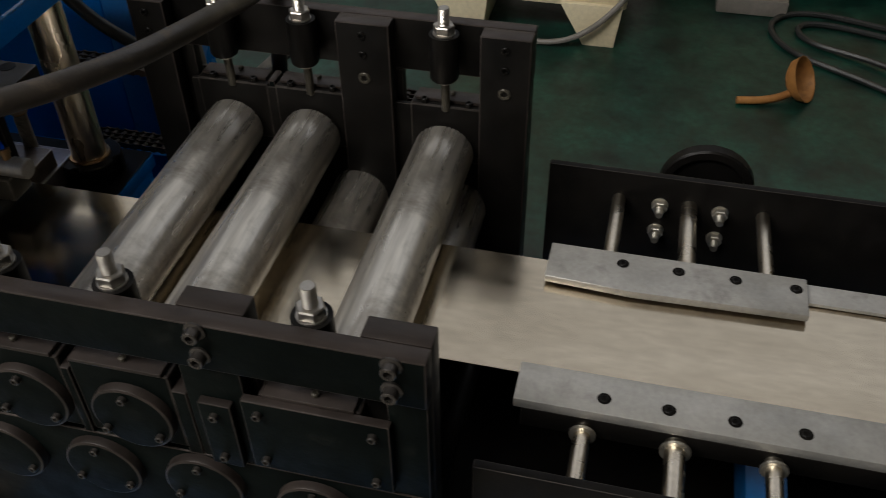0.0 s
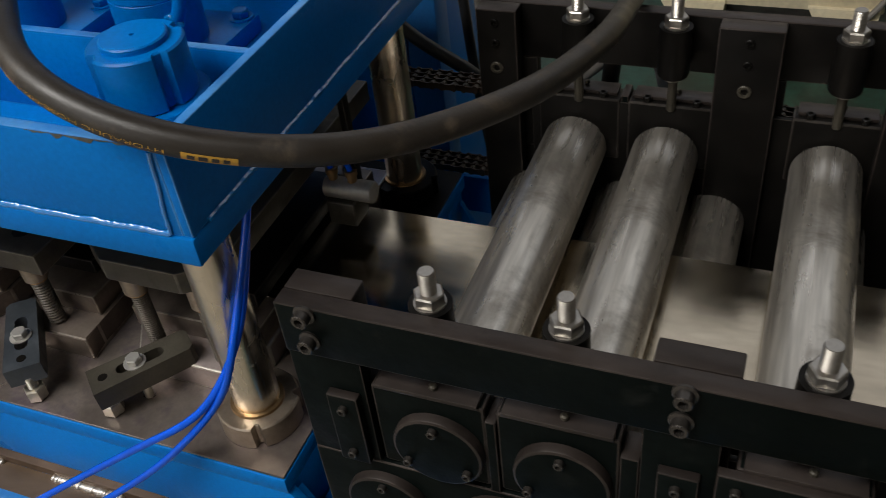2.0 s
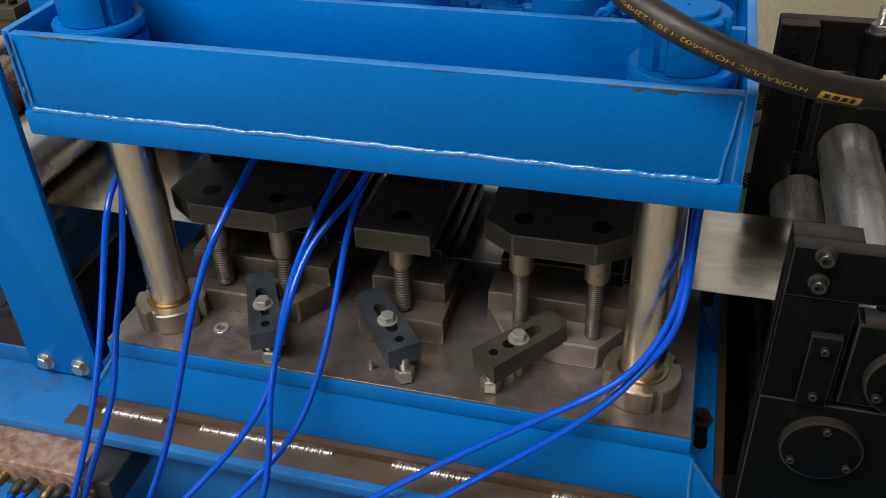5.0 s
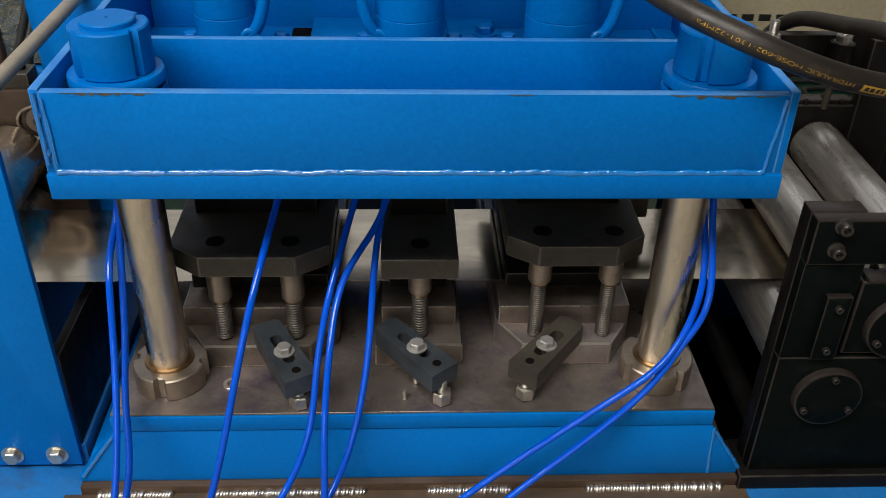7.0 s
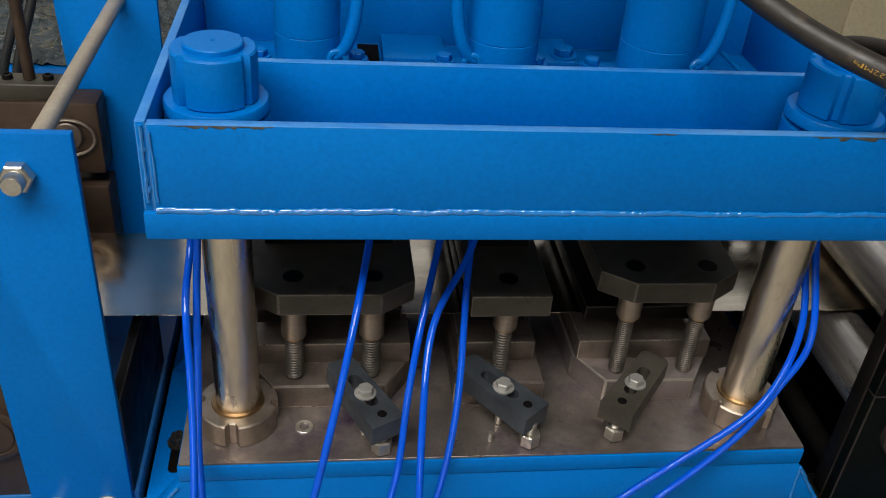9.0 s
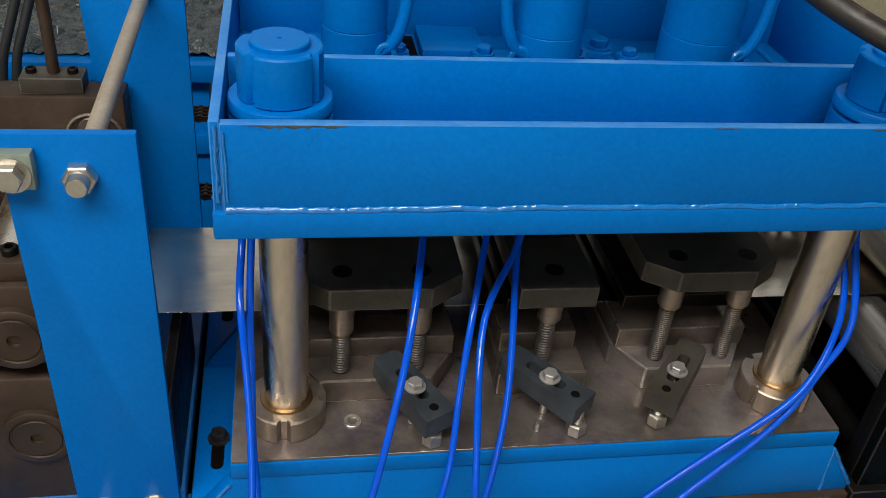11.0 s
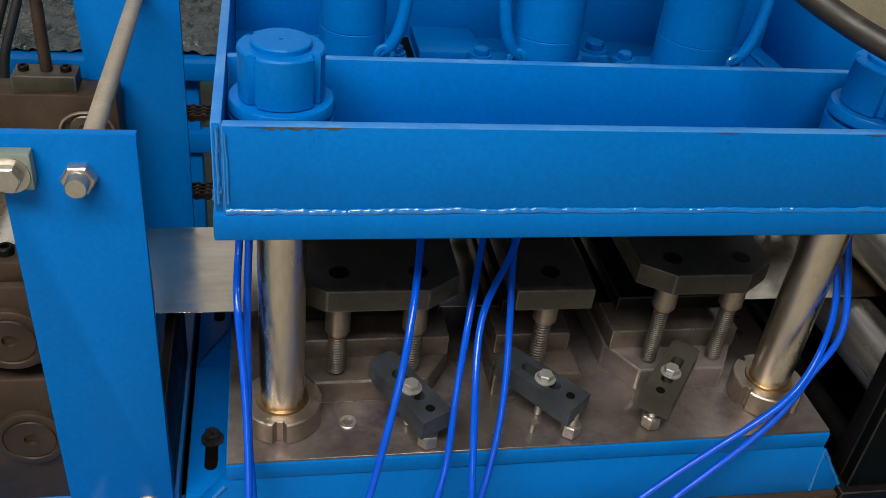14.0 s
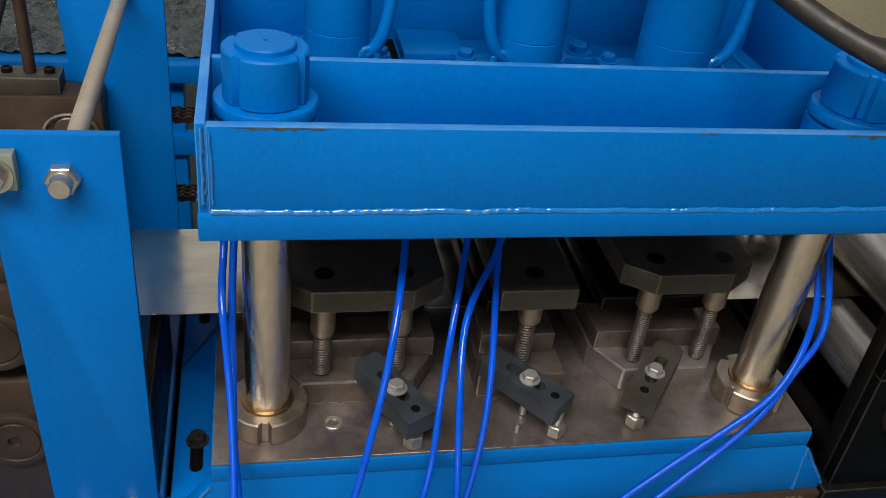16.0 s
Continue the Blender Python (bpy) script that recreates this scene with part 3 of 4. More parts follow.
for x0, x1, deep in ((-0.405, -0.30, 0.007), (0.285, 0.415, 0.008), (0.1, 0.13, 0.002)):
    rnd = random.Random(int(1000 * x1) + 7)
    n = 26
    top = [(x0 + (x1 - x0) * k / n, 1.2991) for k in range(n + 1)]
    low = [(x, 1.2991 - 0.0006 - deep * rnd.random() ** 2.2 * math.sin(math.pi * (k + 0.5) / (n + 1))) for k, (x, _) in enumerate(top)]
    bm = B()
    a = [bm.verts.new((x, 0.0031, z)) for x, z in top]
    b = [bm.verts.new((x, 0.0031, z)) for x, z in low]
    for k in range(n):
        bm.faces.new((a[k], a[k + 1], b[k + 1], b[k]))
    part("rubbed_edge", bm, SCUFF, press, "rusty patch of rubbed-off paint")

# three cylinders that drive the dies, with their pipes
for x, side, R in ((-0.272, 1, 0.043), (-0.011, -1, 0.049), (0.208, 1, 0.053)):
    y = 0.315
    cyl = thing("hydraulic_cylinder", "blue-painted hydraulic cylinder standing in the press tray", "hydraulic cylinder", (x, y, 1.197), "press cylinders")
    bm = turned(B(), [(0, 1.215), (R, 1.215), (R, 1.288), (R - 0.001, 1.289), (R, 1.29), (R, 1.40), (R + 0.003, 1.402), (R + 0.003, 1.44), (R, 1.442), (R, 1.62), (0, 1.62)], (x, y, 0), "z", 56)
    part("barrel", bm, BLUE, cyl)
    flange = part("flange", box(B(), x - 0.085, x + 0.085, y - 0.085, y + 0.085, 1.1975, 1.222, 0.004), BLUE, cyl)
    for dx in (-0.068, 0.068):
        for dy in (-0.068, 0.068):
            placed("hex_bolt", HEX_BLUE, flange, T(x + dx, y + dy, 1.222), "blue-painted bolt")
    p = spline([(x + side * (R - 0.012), y - 0.03, 1.262), (x + side * (R + 0.004), y - 0.035, 1.27), (x + side * (R + 0.018), y - 0.035, 1.305), (x + side * (R + 0.024), y - 0.03, 1.37), (x + side * (R + 0.02), y - 0.03, 1.46), (x + side * (R - 0.004), y - 0.03, 1.52)])
    part("pipe", sweep(B(), p, 0.0085, 12), BLUE, cyl)
    part("weld_bead", sweep(B(), spline([(x + side * (R - 0.004) + 0.011 * math.cos(a), y - 0.037, 1.262 + 0.012 * math.sin(a)) for a in [0.7 * k for k in range(9)]], 4), 0.0046, 8), WELD, cyl)
    part("rod", rod(B(), (x, y, 1.04), (x, y, 1.197), 0.028, 32), CHROME, cyl, "steel piston rod")
for x0, x1 in ((-0.165, -0.07), (0.05, 0.125)):
    part("stiffener", box(B(), x0, x1, 0.405, 0.505, 1.197, 1.216, 0.003), BLUE, press)
part("drain_slot", box(B(), -0.2, -0.168, 0.41, 0.502, 1.1972, 1.1978, 0), HOLE_SHADE, press, "flat black patch for the shade in a drain slot")
placed("hex_bolt", HEX_BLUE, press, T(0.108, 0.43, 1.216) @ Matrix.Scale(1.3, 4), "blue-painted bolt")
weld((0.395, 0.185, 1.199), (0.395, 0.505, 1.199), 0.004, press)

# small chips and knocks in the paint of the tray's front
CHIP = material("chipped_dark_blue_paint", (0.0, 0.12, 0.43), (0.004, 0.15, 0.5), 60, 0, (0.3, 0.45), 0.2, 200, fine=200, specular=0.1)
rnd = random.Random(21)
for x, z, w, h in ((-0.336, 1.284, 0.0012, 0.006), (-0.331, 1.289, 0.0014, 0.003), (-0.34, 1.277, 0.0013, 0.003), (-0.372, 1.271, 0.002, 0.0013), (-0.389, 1.295, 0.006, 0.0014),
                   (0.232, 1.262, 0.004, 0.002), (0.12, 1.288, 0.005, 0.002), (-0.14, 1.235, 0.002, 0.003), (0.388, 1.282, 0.007, 0.003)):
    bm = B()
    bm.faces.new([bm.verts.new((x + w * rnd.uniform(0.5, 1.1) * math.cos(a), 0.0032, z + h * rnd.uniform(0.5, 1.1) * math.sin(a))) for a in [2 * math.pi * k / 9 for k in range(9)]])
    part("paint_chip", bm, CHIP, press)
for z, r in ((1.224, 0.0045), (1.238, 0.0032), (1.272, 0.0038)):
    bm = B()
    for v in bmesh.ops.create_uvsphere(bm, u_segments=12, v_segments=8, radius=r)["verts"]:
        v.co = Vector((-0.4325 + v.co.x, 0.0035 + v.co.y * 0.6, z + v.co.z * 1.3))
    part("weld_spatter", bm, WELD, press)

# ---- die sets ----
def coil(r, wire, z0, z1, pitch):
    """A coil spring of round wire."""
    n = int((z1 - z0) / pitch * 14)
    return sweep(B(), [(r * math.cos(2 * math.pi * i / 14), r * math.sin(2 * math.pi * i / 14), z0 + pitch * i / 14) for i in range(n + 1)], wire, 7)


def die_set(cx, half, shoulder, lift, pins, at_y, low, coil_r, pitch):
    """An upper plate on guide pins over a lower block."""
    d = thing("die_set", "blackened steel punching die with guide pins on the press base", "die set", (cx, 0.3, 0.8), "die sets")
    y0, y1 = at_y, 0.585
    hx = half + shoulder
    up = [(cx - half, y0), (cx + half, y0), (cx + hx, y0 + shoulder * 0.68 + 0.001), (cx + hx, y1), (cx - hx, y1), (cx - hx, y0 + shoulder * 0.68 + 0.001)]
    if shoulder == 0:
        up = [(cx - half, y0), (cx + half, y0), (cx + half, y1), (cx - half, y1)]
    z0 = 0.970 + lift
    plate = part("upper_plate", prism(B(), up, "z", z0, z0 + 0.034, 0.002), DIE, d, "blackened upper die plate")
    part("punch_holder", box(B(), cx - hx * 0.8, cx + hx * 0.8, 0.23, 0.46, z0 + 0.0341, 1.05, 0.003), BLACK, d)
    for px in pins:
        for py in (y0 + 0.03, y1 - 0.03):
            pin = part("guide_pin", rod(B(), (px, py, 0.84), (px, py, z0), 0.0085, 20), DIE_OILY, d, "steel guide pin")
            part("bush", turned(B(), [(0.0102, z0), (0.0172, z0), (0.0172, low + 0.0012), (0.016, low), (0.0102, low)], (px, py, 0), "z", 28), COLLAR, pin)
            part("bush_ring", turned(B(), [(0.0102, low), (0.0138, low), (0.0138, low - 0.004), (0.0102, low - 0.005)], (px, py, 0), "z", 24), BRASS, pin)
            part("spring", moved(coil(coil_r, pitch * 0.42, 0.8436, low - 0.004, pitch), T(px, py, 0)), SPRING, pin, "dark closed coil spring")
            # flat dark disc painted for the shade of a counterbore
            part("counterbore", turned(B(), [(0, z0 + 0.0347), (0.0135, z0 + 0.0347), (0.0138, z0 + 0.0341)], (px, py + 0.012, 0), "z", 24), BLACK, plate, "flat dark disc for the shade in a counterbore")
    lw = [(cx - half - 0.012, y0 + 0.006), (cx + half + 0.012, y0 + 0.006), (cx + hx + 0.006, y0 + 0.04 + shoulder * 0.6), (cx + hx + 0.006, 0.6), (cx - hx - 0.006, 0.6), (cx - hx - 0.006, y0 + 0.04 + shoulder * 0.6)]
    part("lower_block", prism(B(), lw, "z", 0.8, 0.841, 0.003), BARE_BLOCK if cx > 0.1 else DIE_OILY, d, "bare ground lower die block" if cx > 0.1 else "oily ground lower die block")
    part("die_body", box(B(), cx - hx - 0.002, cx + hx + 0.002, y0 + 0.055, 0.55, 0.8412, 0.8765, 0.002), DIE_OILY, d)
    part("stripper", box(B(), cx - hx + 0.01, cx + hx - 0.01, 0.2, 0.48, 0.89, 0.915, 0.002), BLACK, d)
    for sx in (-1, 1):
        part("spacer", box(B(), cx + sx * (hx - 0.03) - 0.01, cx + sx * (hx - 0.03) + 0.01, 0.46, 0.478, 0.8765, 0.89, 0.001), BLACK, d)
    return d


die_set(-0.2415, 0.068, 0.046, 0.001, (-0.291, -0.184), 0.112, 0.916, 0.0112, 0.0046)
die_set(0.002, 0.0555, 0.0, -0.004, (0.003,), 0.112, 0.927, 0.0105, 0.0048)
die_set(0.228, 0.056, 0.044, 0.017, (0.18, 0.285), 0.112, 0.945, 0.0102, 0.0036)


def slotted_bar(length, width, thick, slot_l, slot_w, hole_r):
    """A clamp bar with an open slot and one hole, tapered at its nose; the slot is centred on the origin."""
    bm = B()
    hl, hw = length / 2, width / 2
    n = 10
    slot = [(slot_l / 2 - slot_w / 2 + slot_w / 2 * math.cos(a), slot_w / 2 * math.sin(a)) for a in [math.pi / 2 - math.pi * k / n for k in range(n + 1)]]
    slot += [(-x, -y) for x, y in slot]
    def ringpts(f):
        return [f(x, y) for x, y in slot]
    out = []
    for x, y in slot:
        a = math.atan2(y, x)
        s = 1 / max(abs(math.cos(a)) / hl, abs(math.sin(a)) / hw)
        out.append((s * math.cos(a), s * math.sin(a)))
    for c in ((hl, hw), (hl, -hw), (-hl, -hw), (-hl, hw)):
        k = min(range(len(out)), key=lambda i: (out[i][0] - c[0]) ** 2 + (out[i][1] - c[1]) ** 2)
        out[k] = c
    nose = [(max(-hl, x) + (0.0 if x > -hl * 0.9 else 0.006 * (abs(y) > hw * 0.8)), y * (1 if x > -hl * 0.7 else 0.86)) for x, y in out]
    rows = []
    for z, pts in ((0, slot), (0, nose), (thick, nose), (thick, slot)):
        rows.append([bm.verts.new((x, y, z)) for x, y in pts])
    m = len(slot)
    for a, b in zip(rows, rows[1:] + rows[:1]):
        for k in range(m):
            bm.faces.new((a[k], a[(k + 1) % m], b[(k + 1) % m], b[k]))
    edges = [e for e in bm.edges if all(v in set(rows[1] + rows[2]) for v in e.verts) and len(e.link_faces) == 2 and e.calc_face_angle(0) > 0.6]
    chamfer(bm, edges, 0.0042, 3)
    return bm


def clamp(bx, by, fx, fy, label):
    d = thing("clamp_bar", label, "clamp", (bx, by, 0.8), "die clamps")
    dx, dy = fx - bx, fy - by
    ang = math.atan2(dy, dx)
    L = math.hypot(dx, dy)
    m = T(bx, by, 0.8345) @ Matrix.Rotation(ang, 4, "Z") @ Matrix.Rotation(radians(2), 4, "Y")
    bar = part("bar", moved(slotted_bar(0.138, 0.049, 0.031, 0.066, 0.018, 0.006), m @ T(-0.008, 0, 0.002)), CLAMP if bx < 0.1 else DIE, d, label.split(" slotted")[0] + " steel clamp bar")
    part("hole", moved(turned(B(), [(0, 0.0336), (0.0062, 0.0336), (0.0066, 0.0331)], (0.043, 0, 0)), m), HOLE_SHADE, bar)
    placed("clamp_bolt", HEX_CLAMP, d, T(bx, by, 0.8672) @ Matrix.Rotation(ang * 1.7, 4, "Z"), "zinc-plated hex bolt")
    part("shank", rod(B(), (bx, by, 0.8), (bx, by, 0.867), 0.0062, 16), ZINC, d)
    placed("foot_screw", HEX_FOOT, d, T(fx, fy, 0.8) @ Matrix.Rotation(0.3 + ang, 4, "Z"), "zinc-plated foot screw")
    part("foot_shank", moved(thread(B(), 0.0075, 0, 0.03), T(fx, fy, 0.812)), ZINC, d)
    return d


clamp(-0.194, 0.073, -0.172, 0.032, "blue-black slotted clamp bar bolted beside a die")
clamp(-0.002, 0.08, 0.034, 0.037, "blue-black slotted clamp bar set slantwise before a die")
clamp(0.189, 0.083, 0.158, 0.046, "brown-black slotted clamp bar resting on a die block")
bm = turned(B(), [(0.0065, 0.8), (0.0125, 0.8), (0.0125, 0.8022), (0.012, 0.8026), (0.007, 0.8026), (0.0065, 0.802), (0.0065, 0.8)], (-0.277, 0.079, 0.0), "z", 28)
single("washer", bm, ZINC, "loose zinc-plated washer lying on the base plate", "washer", (-0.277, 0.079, 0.8))
part_bolt = thing("loose_stud", "short steel stud standing in the base plate", "stud", (-0.02, 0.045, 0.8))
part("stud", moved(thread(B(), 0.004, 0, 0.016), T(-0.02, 0.045, 0.8)), ZINC, part_bolt)

# air valve hanging by the strip
av = thing("air_valve", "small grey air valve with brass fittings by the strip", "valve", (0.36, 0.39, 0.95))
part("body", box(B(), 0.352, 0.395, 0.365, 0.41, 0.915, 0.955, 0.003), DIE, av)
part("cylinder", rod(B(), (0.345, 0.387, 0.966), (0.42, 0.387, 0.966), 0.016, 24), BAR, av)
part("bracket", box(B(), 0.385, 0.395, 0.39, 0.405, 0.955, 1.163, 0.001), BLACK, av)
for x in (0.358, 0.388):
    part("fitting", turned(B(), [(0, 0.981), (0.007, 0.981), (0.007, 0.99), (0.009, 0.991), (0.009, 1.0), (0, 1.0)], (x, 0.387, 0), "z", 12), BRASS, av, "brass fitting")
    part("tube_stub", sweep(B(), spline([(x, 0.387, 0.995), (x - 0.003, 0.38, 1.03), (x - 0.03, 0.35, 1.06), (x - 0.07, 0.3, 1.05), (x - 0.09, 0.27, 1.1), (x - 0.09, 0.26, 1.163)]), 0.0042, 10), TUBE, av)

# ---- roll stand ----
stand = thing("roll_stand", "dark green-black steel roll stand with bolted bearing covers", "roll stand", (0.84, 0.342, 0.66))
BIG_STUD = stud_mesh("adjusting_stud", 0.0085, 0.041, 0.016, 0.013, STUD)
BLACK_SAWN = BLACK.copy()
BLACK_SAWN.name = "blackened_plate_steel"
WORN_OR_LIT[BLACK_SAWN] = SAWN


def stand_side(o, s, front, top, shift):
    """One side of the stand; o is its outer face, s the way in."""
    def yy(a, b):
        return (o + s * a, o + s * b) if s > 0 else (o + s * b, o + s * a)
    side_mat = GREENBLACK if front else BLACK
    part("top_bar", sawn_or_lit_top(box(B(), 0.504, 1.137, *yy(0, 0.022), top - (0.068 if front else 0.086), top, 0.002)), side_mat if front else BLACK_SAWN, stand)
    for x0, x1 in ((0.504, 0.579), (0.868, 0.943), (1.0645, 1.137)) if front else ((0.504, 0.564), (0.842, 0.925), (1.062, 1.137)):
        part("upright", sawn_or_lit_top(box(B(), x0, x1, *yy(0.0225, 0.052), 0.676, top, 0.002)), BLACK_SAWN, stand)
    part("lower_plate", box(B(), 0.504, 1.137, *yy(0.002, 0.022), 0.676, 0.90, 0.002), side_mat, stand)
    part("back_web", box(B(), 0.5795, 1.0641, *yy(0.03, 0.038), 0.68, 1.004, 0.001), BLACK, stand)
    part("foot_plate", box(B(), 0.491, 1.15, *yy(-0.01, 0.07), 0.648, 0.676, 0.002), BLACK, stand)
    for x0, x1 in ((0.5045, 0.585), (0.866, 0.935), (1.094, 1.1365)):
        part("cheek", box(B(), x0, x1, *yy(0.003, 0.022), 0.90, top - (0.0685 if front else 0.0865), 0.001), side_mat, stand)
    bt = 1.028 if front else 1.008
    for x in (0.652, 0.786, 1.007):
        w = 0.061 if x < 1 else 0.057
        blk = part("bearing_block", box(B(), x - w, x + w, *yy(0.004, 0.04), 0.905, bt, 0.003), GREENBLACK if front else BLACK, stand)
        part("clip", box(B(), x - w + 0.006, x + w - 0.006, *yy(0.001, 0.03), bt + 0.0005, bt + 0.006, 0.001), SAWN, blk)
        part("boss", turned(B(), [(0, 1.062), (0.0205, 1.062), (0.022, 1.066), (0.022, top - 0.006), (0, top - 0.006)], (x + shift, o + s * 0.0445, 0), "z", 28), BLACK, stand)
        part("adjusting_screw", rod(B(), (x + shift, o + s * 0.0375, bt - 0.008), (x + shift, o + s * 0.0445, 1.1), 0.0068, 16), STUD if front else DIE, stand, "steel adjusting screw")
        part("boss_ring", turned(B(), [(0.007, 1.055), (0.0125, 1.055), (0.0125, 1.062), (0.007, 1.062)], (x + shift, o + s * 0.0435, 0), "z", 20), STUD, stand)
        part("locating_pin", rod(B(), (x + 0.006, o + s * 0.012, bt + 0.006), (x + 0.006, o + s * 0.012, bt + 0.0125), 0.0042, 12), DIE, blk)
        placed("adjusting_stud", BIG_STUD, stand, T(x + shift, o + s * 0.0445, top - 0.006), "bright threaded stud with hex nut")
        for dx in (-0.035, 0.035):
            placed("small_screw", SMALL_DARK, blk, T(x + dx, o + s * 0.033, bt + 0.001))
    for x0, x1, zt in ((0.7135, 0.7245, 1.014), (0.8475, 0.8655, 1.009)):
        part("shim_block", sawn_or_lit_top(box(B(), x0, x1, *yy(0.0015, 0.036), 0.9, zt, 0.0015)), GREENBLACK, stand, "dark shim block")
    out = FRONT if front else BACK
    for x in (0.538, 0.9, 1.103):
        for dz, dx in ((0.0, 0.0), (-0.036, -0.001)):
            placed("cap_screw", CAP_SCREW, stand, T(x + dx, o, 1.119 + dz) @ out, "oily dark flanged cap screw")
    if not front:
        for x in (0.532, 0.883, 1.1):
            placed("plug", PLUG, stand, T(x, o - 0.052, 1.05) @ FRONT, "dull steel plug")
            for z in (1.122, 1.09):
                placed("small_screw", SMALL_DARK, stand, T(x, o - 0.0485, z) @ FRONT)
        return
    for x, z in ((0.661, 0.955), (0.792, 0.955), (0.588, 0.832), (0.726, 0.842), (0.86, 0.848), (1.0, 0.84)):
        bm = turned(B(), [(0, 0.012), (0.0462, 0.012), (0.049, 0.0108), (0.0498, 0.0088), (0.05, 0.0), (0, 0)], (x, o + (0.004 if z > 0.9 else 0.002), z), "-y", 48)
        for f in bm.faces:
            c = f.calc_center_median()
            f.material_index = int(math.hypot(c.x - x, c.z - z) > 0.0463)
        cover = part("bearing_cover", bm,
                     GREENBLACK, stand, "round bearing cover")
        for k in range(3):
            a = math.radians(90 + 120 * k)
            placed("small_screw", SMALL_SCREW, cover, T(x + 0.038 * math.cos(a), o - 0.009, z + 0.038 * math.sin(a)) @ out)
    for x0, x1, z0, z1 in ((0.543, 0.578, 0.905, 1.012), (0.883, 0.921, 0.905, 1.012), (0.935, 1.098, 0.915, 1.029)):
        keep = part("keeper_plate", sawn_or_lit_top(box(B(), x0, x1, o - 0.008, o + 0.003, z0, z1, 0.0015)), GREENBLACK, stand)
        for x in ((x0 + 0.018,) if x1 - x0 < 0.1 else (x0 + 0.018, x1 - 0.018)):
            for z in (z0 + 0.018, z1 - 0.018):
                placed("small_screw", SMALL_SCREW, keep, T(x, o - 0.008, z) @ out)


stand_side(0.008, 1, True, 1.127, 0.0)
stand_side(0.666, -1, False, 1.141, 0.0)
for x in (0.54, 1.1):
    part("tie_bar", rod(B(), (x, 0.06, 0.70), (x, 0.612, 0.70), 0.018, 20), BLACK, stand)
for x, z in ((0.648, 0.9285), (0.783, 0.9285), (1.005, 0.9285), (0.586, 0.822), (0.728, 0.822), (0.86, 0.822), (1.028, 0.822)):
    roll = thing("steel_roll", "ground steel straightening roll, dull and streaked", "roll", (x, 0.342, z), "straightening rolls")
    part("barrel", turned(B(), [(0.0202, 0.0638), (0.0445, 0.064), (0.048, 0.0675), (0.048, 0.619), (0.0445, 0.6225), (0.0202, 0.6227)], (x, 0, z), "y", 56), ROLL, roll)
    part("journal", rod(B(), (x, 0.02, z), (x, 0.0655, z), 0.02, 28), BAR, roll, "turned journal")
    part("journal", rod(B(), (x, 0.621, z), (x, 0.65, z), 0.02, 28), BAR, roll, "turned journal")

# ---- edge guides past the roll stand ----
for yb0, yb1, yp, s, x0, x1 in ((0.403, 0.476, 0.674, 1, 1.203, 1.56), (0.176, 0.238, 0.08, -1, 1.199, 1.69)):
    g = thing("edge_guide", "milled steel edge guide bar held on rods from a dark plate", "edge guide", ((x0 + x1) / 2, yp, 0.66), "edge guides")
    bm = B()
    if s > 0:
        prism(bm, [(x0, yb0), (x0 + 0.12, yb0 - 0.006), (x1, yb0), (x1, yb1), (x0, yb1)], "z", 0.884, 0.896, 0.0015)
        box(bm, x1 + 0.002, 1.68, yb0 + 0.035, yb1, 0.881, 0.887, 0.001)
    else:
        box(bm, x0, x1, yb0, yb1, 0.8805, 0.896, 0.0015)
    bar = part("guide_bar", bm, BAR, g, "milled steel bar with four holes")
    under = part("backing_bar", box(B(), x0 + 0.01, x1, (yb1 - 0.028 if s > 0 else yb0 + 0.002), (yb1 - 0.002 if s > 0 else yb0 + 0.028), 0.845, 0.8783 if s < 0 else 0.8835, 0.001), BLACK, g)
    for x in (1.308, 1.386, 1.464, 1.545):
        y = yb1 - 0.024 if s > 0 else yb0 + 0.024
        part("counterbore", turned(B(), [(0, 0.8966), (0.0085, 0.8966), (0.0088, 0.8961)], (x, y, 0), "z", 20), HOLE_SHADE, bar)
        placed("small_screw", SMALL_DARK, bar, T(x, y, 0.8905))
    plate = part("side_plate", box(B(), 1.17, 2.2, yp - 0.006, yp + 0.006, 0.648, 0.897 if s > 0 else 0.885, 0.001), BLACK, g, "dark mill-scaled plate")
    ya = yb1 - 0.004 if s > 0 else yb0 + 0.004
    for x, r in ((1.288, 0.0105), (1.4, 0.013), (1.515, 0.0105)):
        rodp = part("rod", rod(B(), (x, ya, 0.862), (x, yp, 0.862 if s < 0 else 0.845), r, 20), CHROME, g, "bright steel rod")
        part("ring", moved(turned(B(), [(r, 0), (r + 0.006, 0), (r + 0.006, 0.004), (r, 0.004)], (0, 0, 0), "z", 24), T(x, ya + s * 0.012, 0.862) @ (BACK if s > 0 else FRONT)), ZINC, rodp)
    if s > 0:
        for x in (1.354, 1.449):
            for z in (0.843, 0.79):
                bm = B()
                hexagon(bm, 0.0125, 0, 0.013)
                turned(bm, [(0, 0), (0.013, 0), (0.013, 0.002), (0, 0.002)], (0, 0, 0))
                thread(bm, 0.006, 0, 0.03)
                part("nut", moved(bm, T(x, yp - 0.006, z) @ FRONT), ZINC, plate, "bright nut on a stud")
        wheel = part("hand_wheel", turned(B(), [(0, 0.008), (0.062, 0.008), (0.064, 0.0), (0.076, 0.0), (0.079, 0.003), (0.079, 0.022), (0.076, 0.025), (0.064, 0.025), (0.062, 0.016), (0, 0.016)], (1.427, 0.745, 0.825), "y", 48), BLACK, g, "dark steel hand wheel")
        part("shaft", rod(B(), (1.427, yp, 0.825), (1.427, 0.78, 0.825), 0.012, 16), BLACK, wheel)

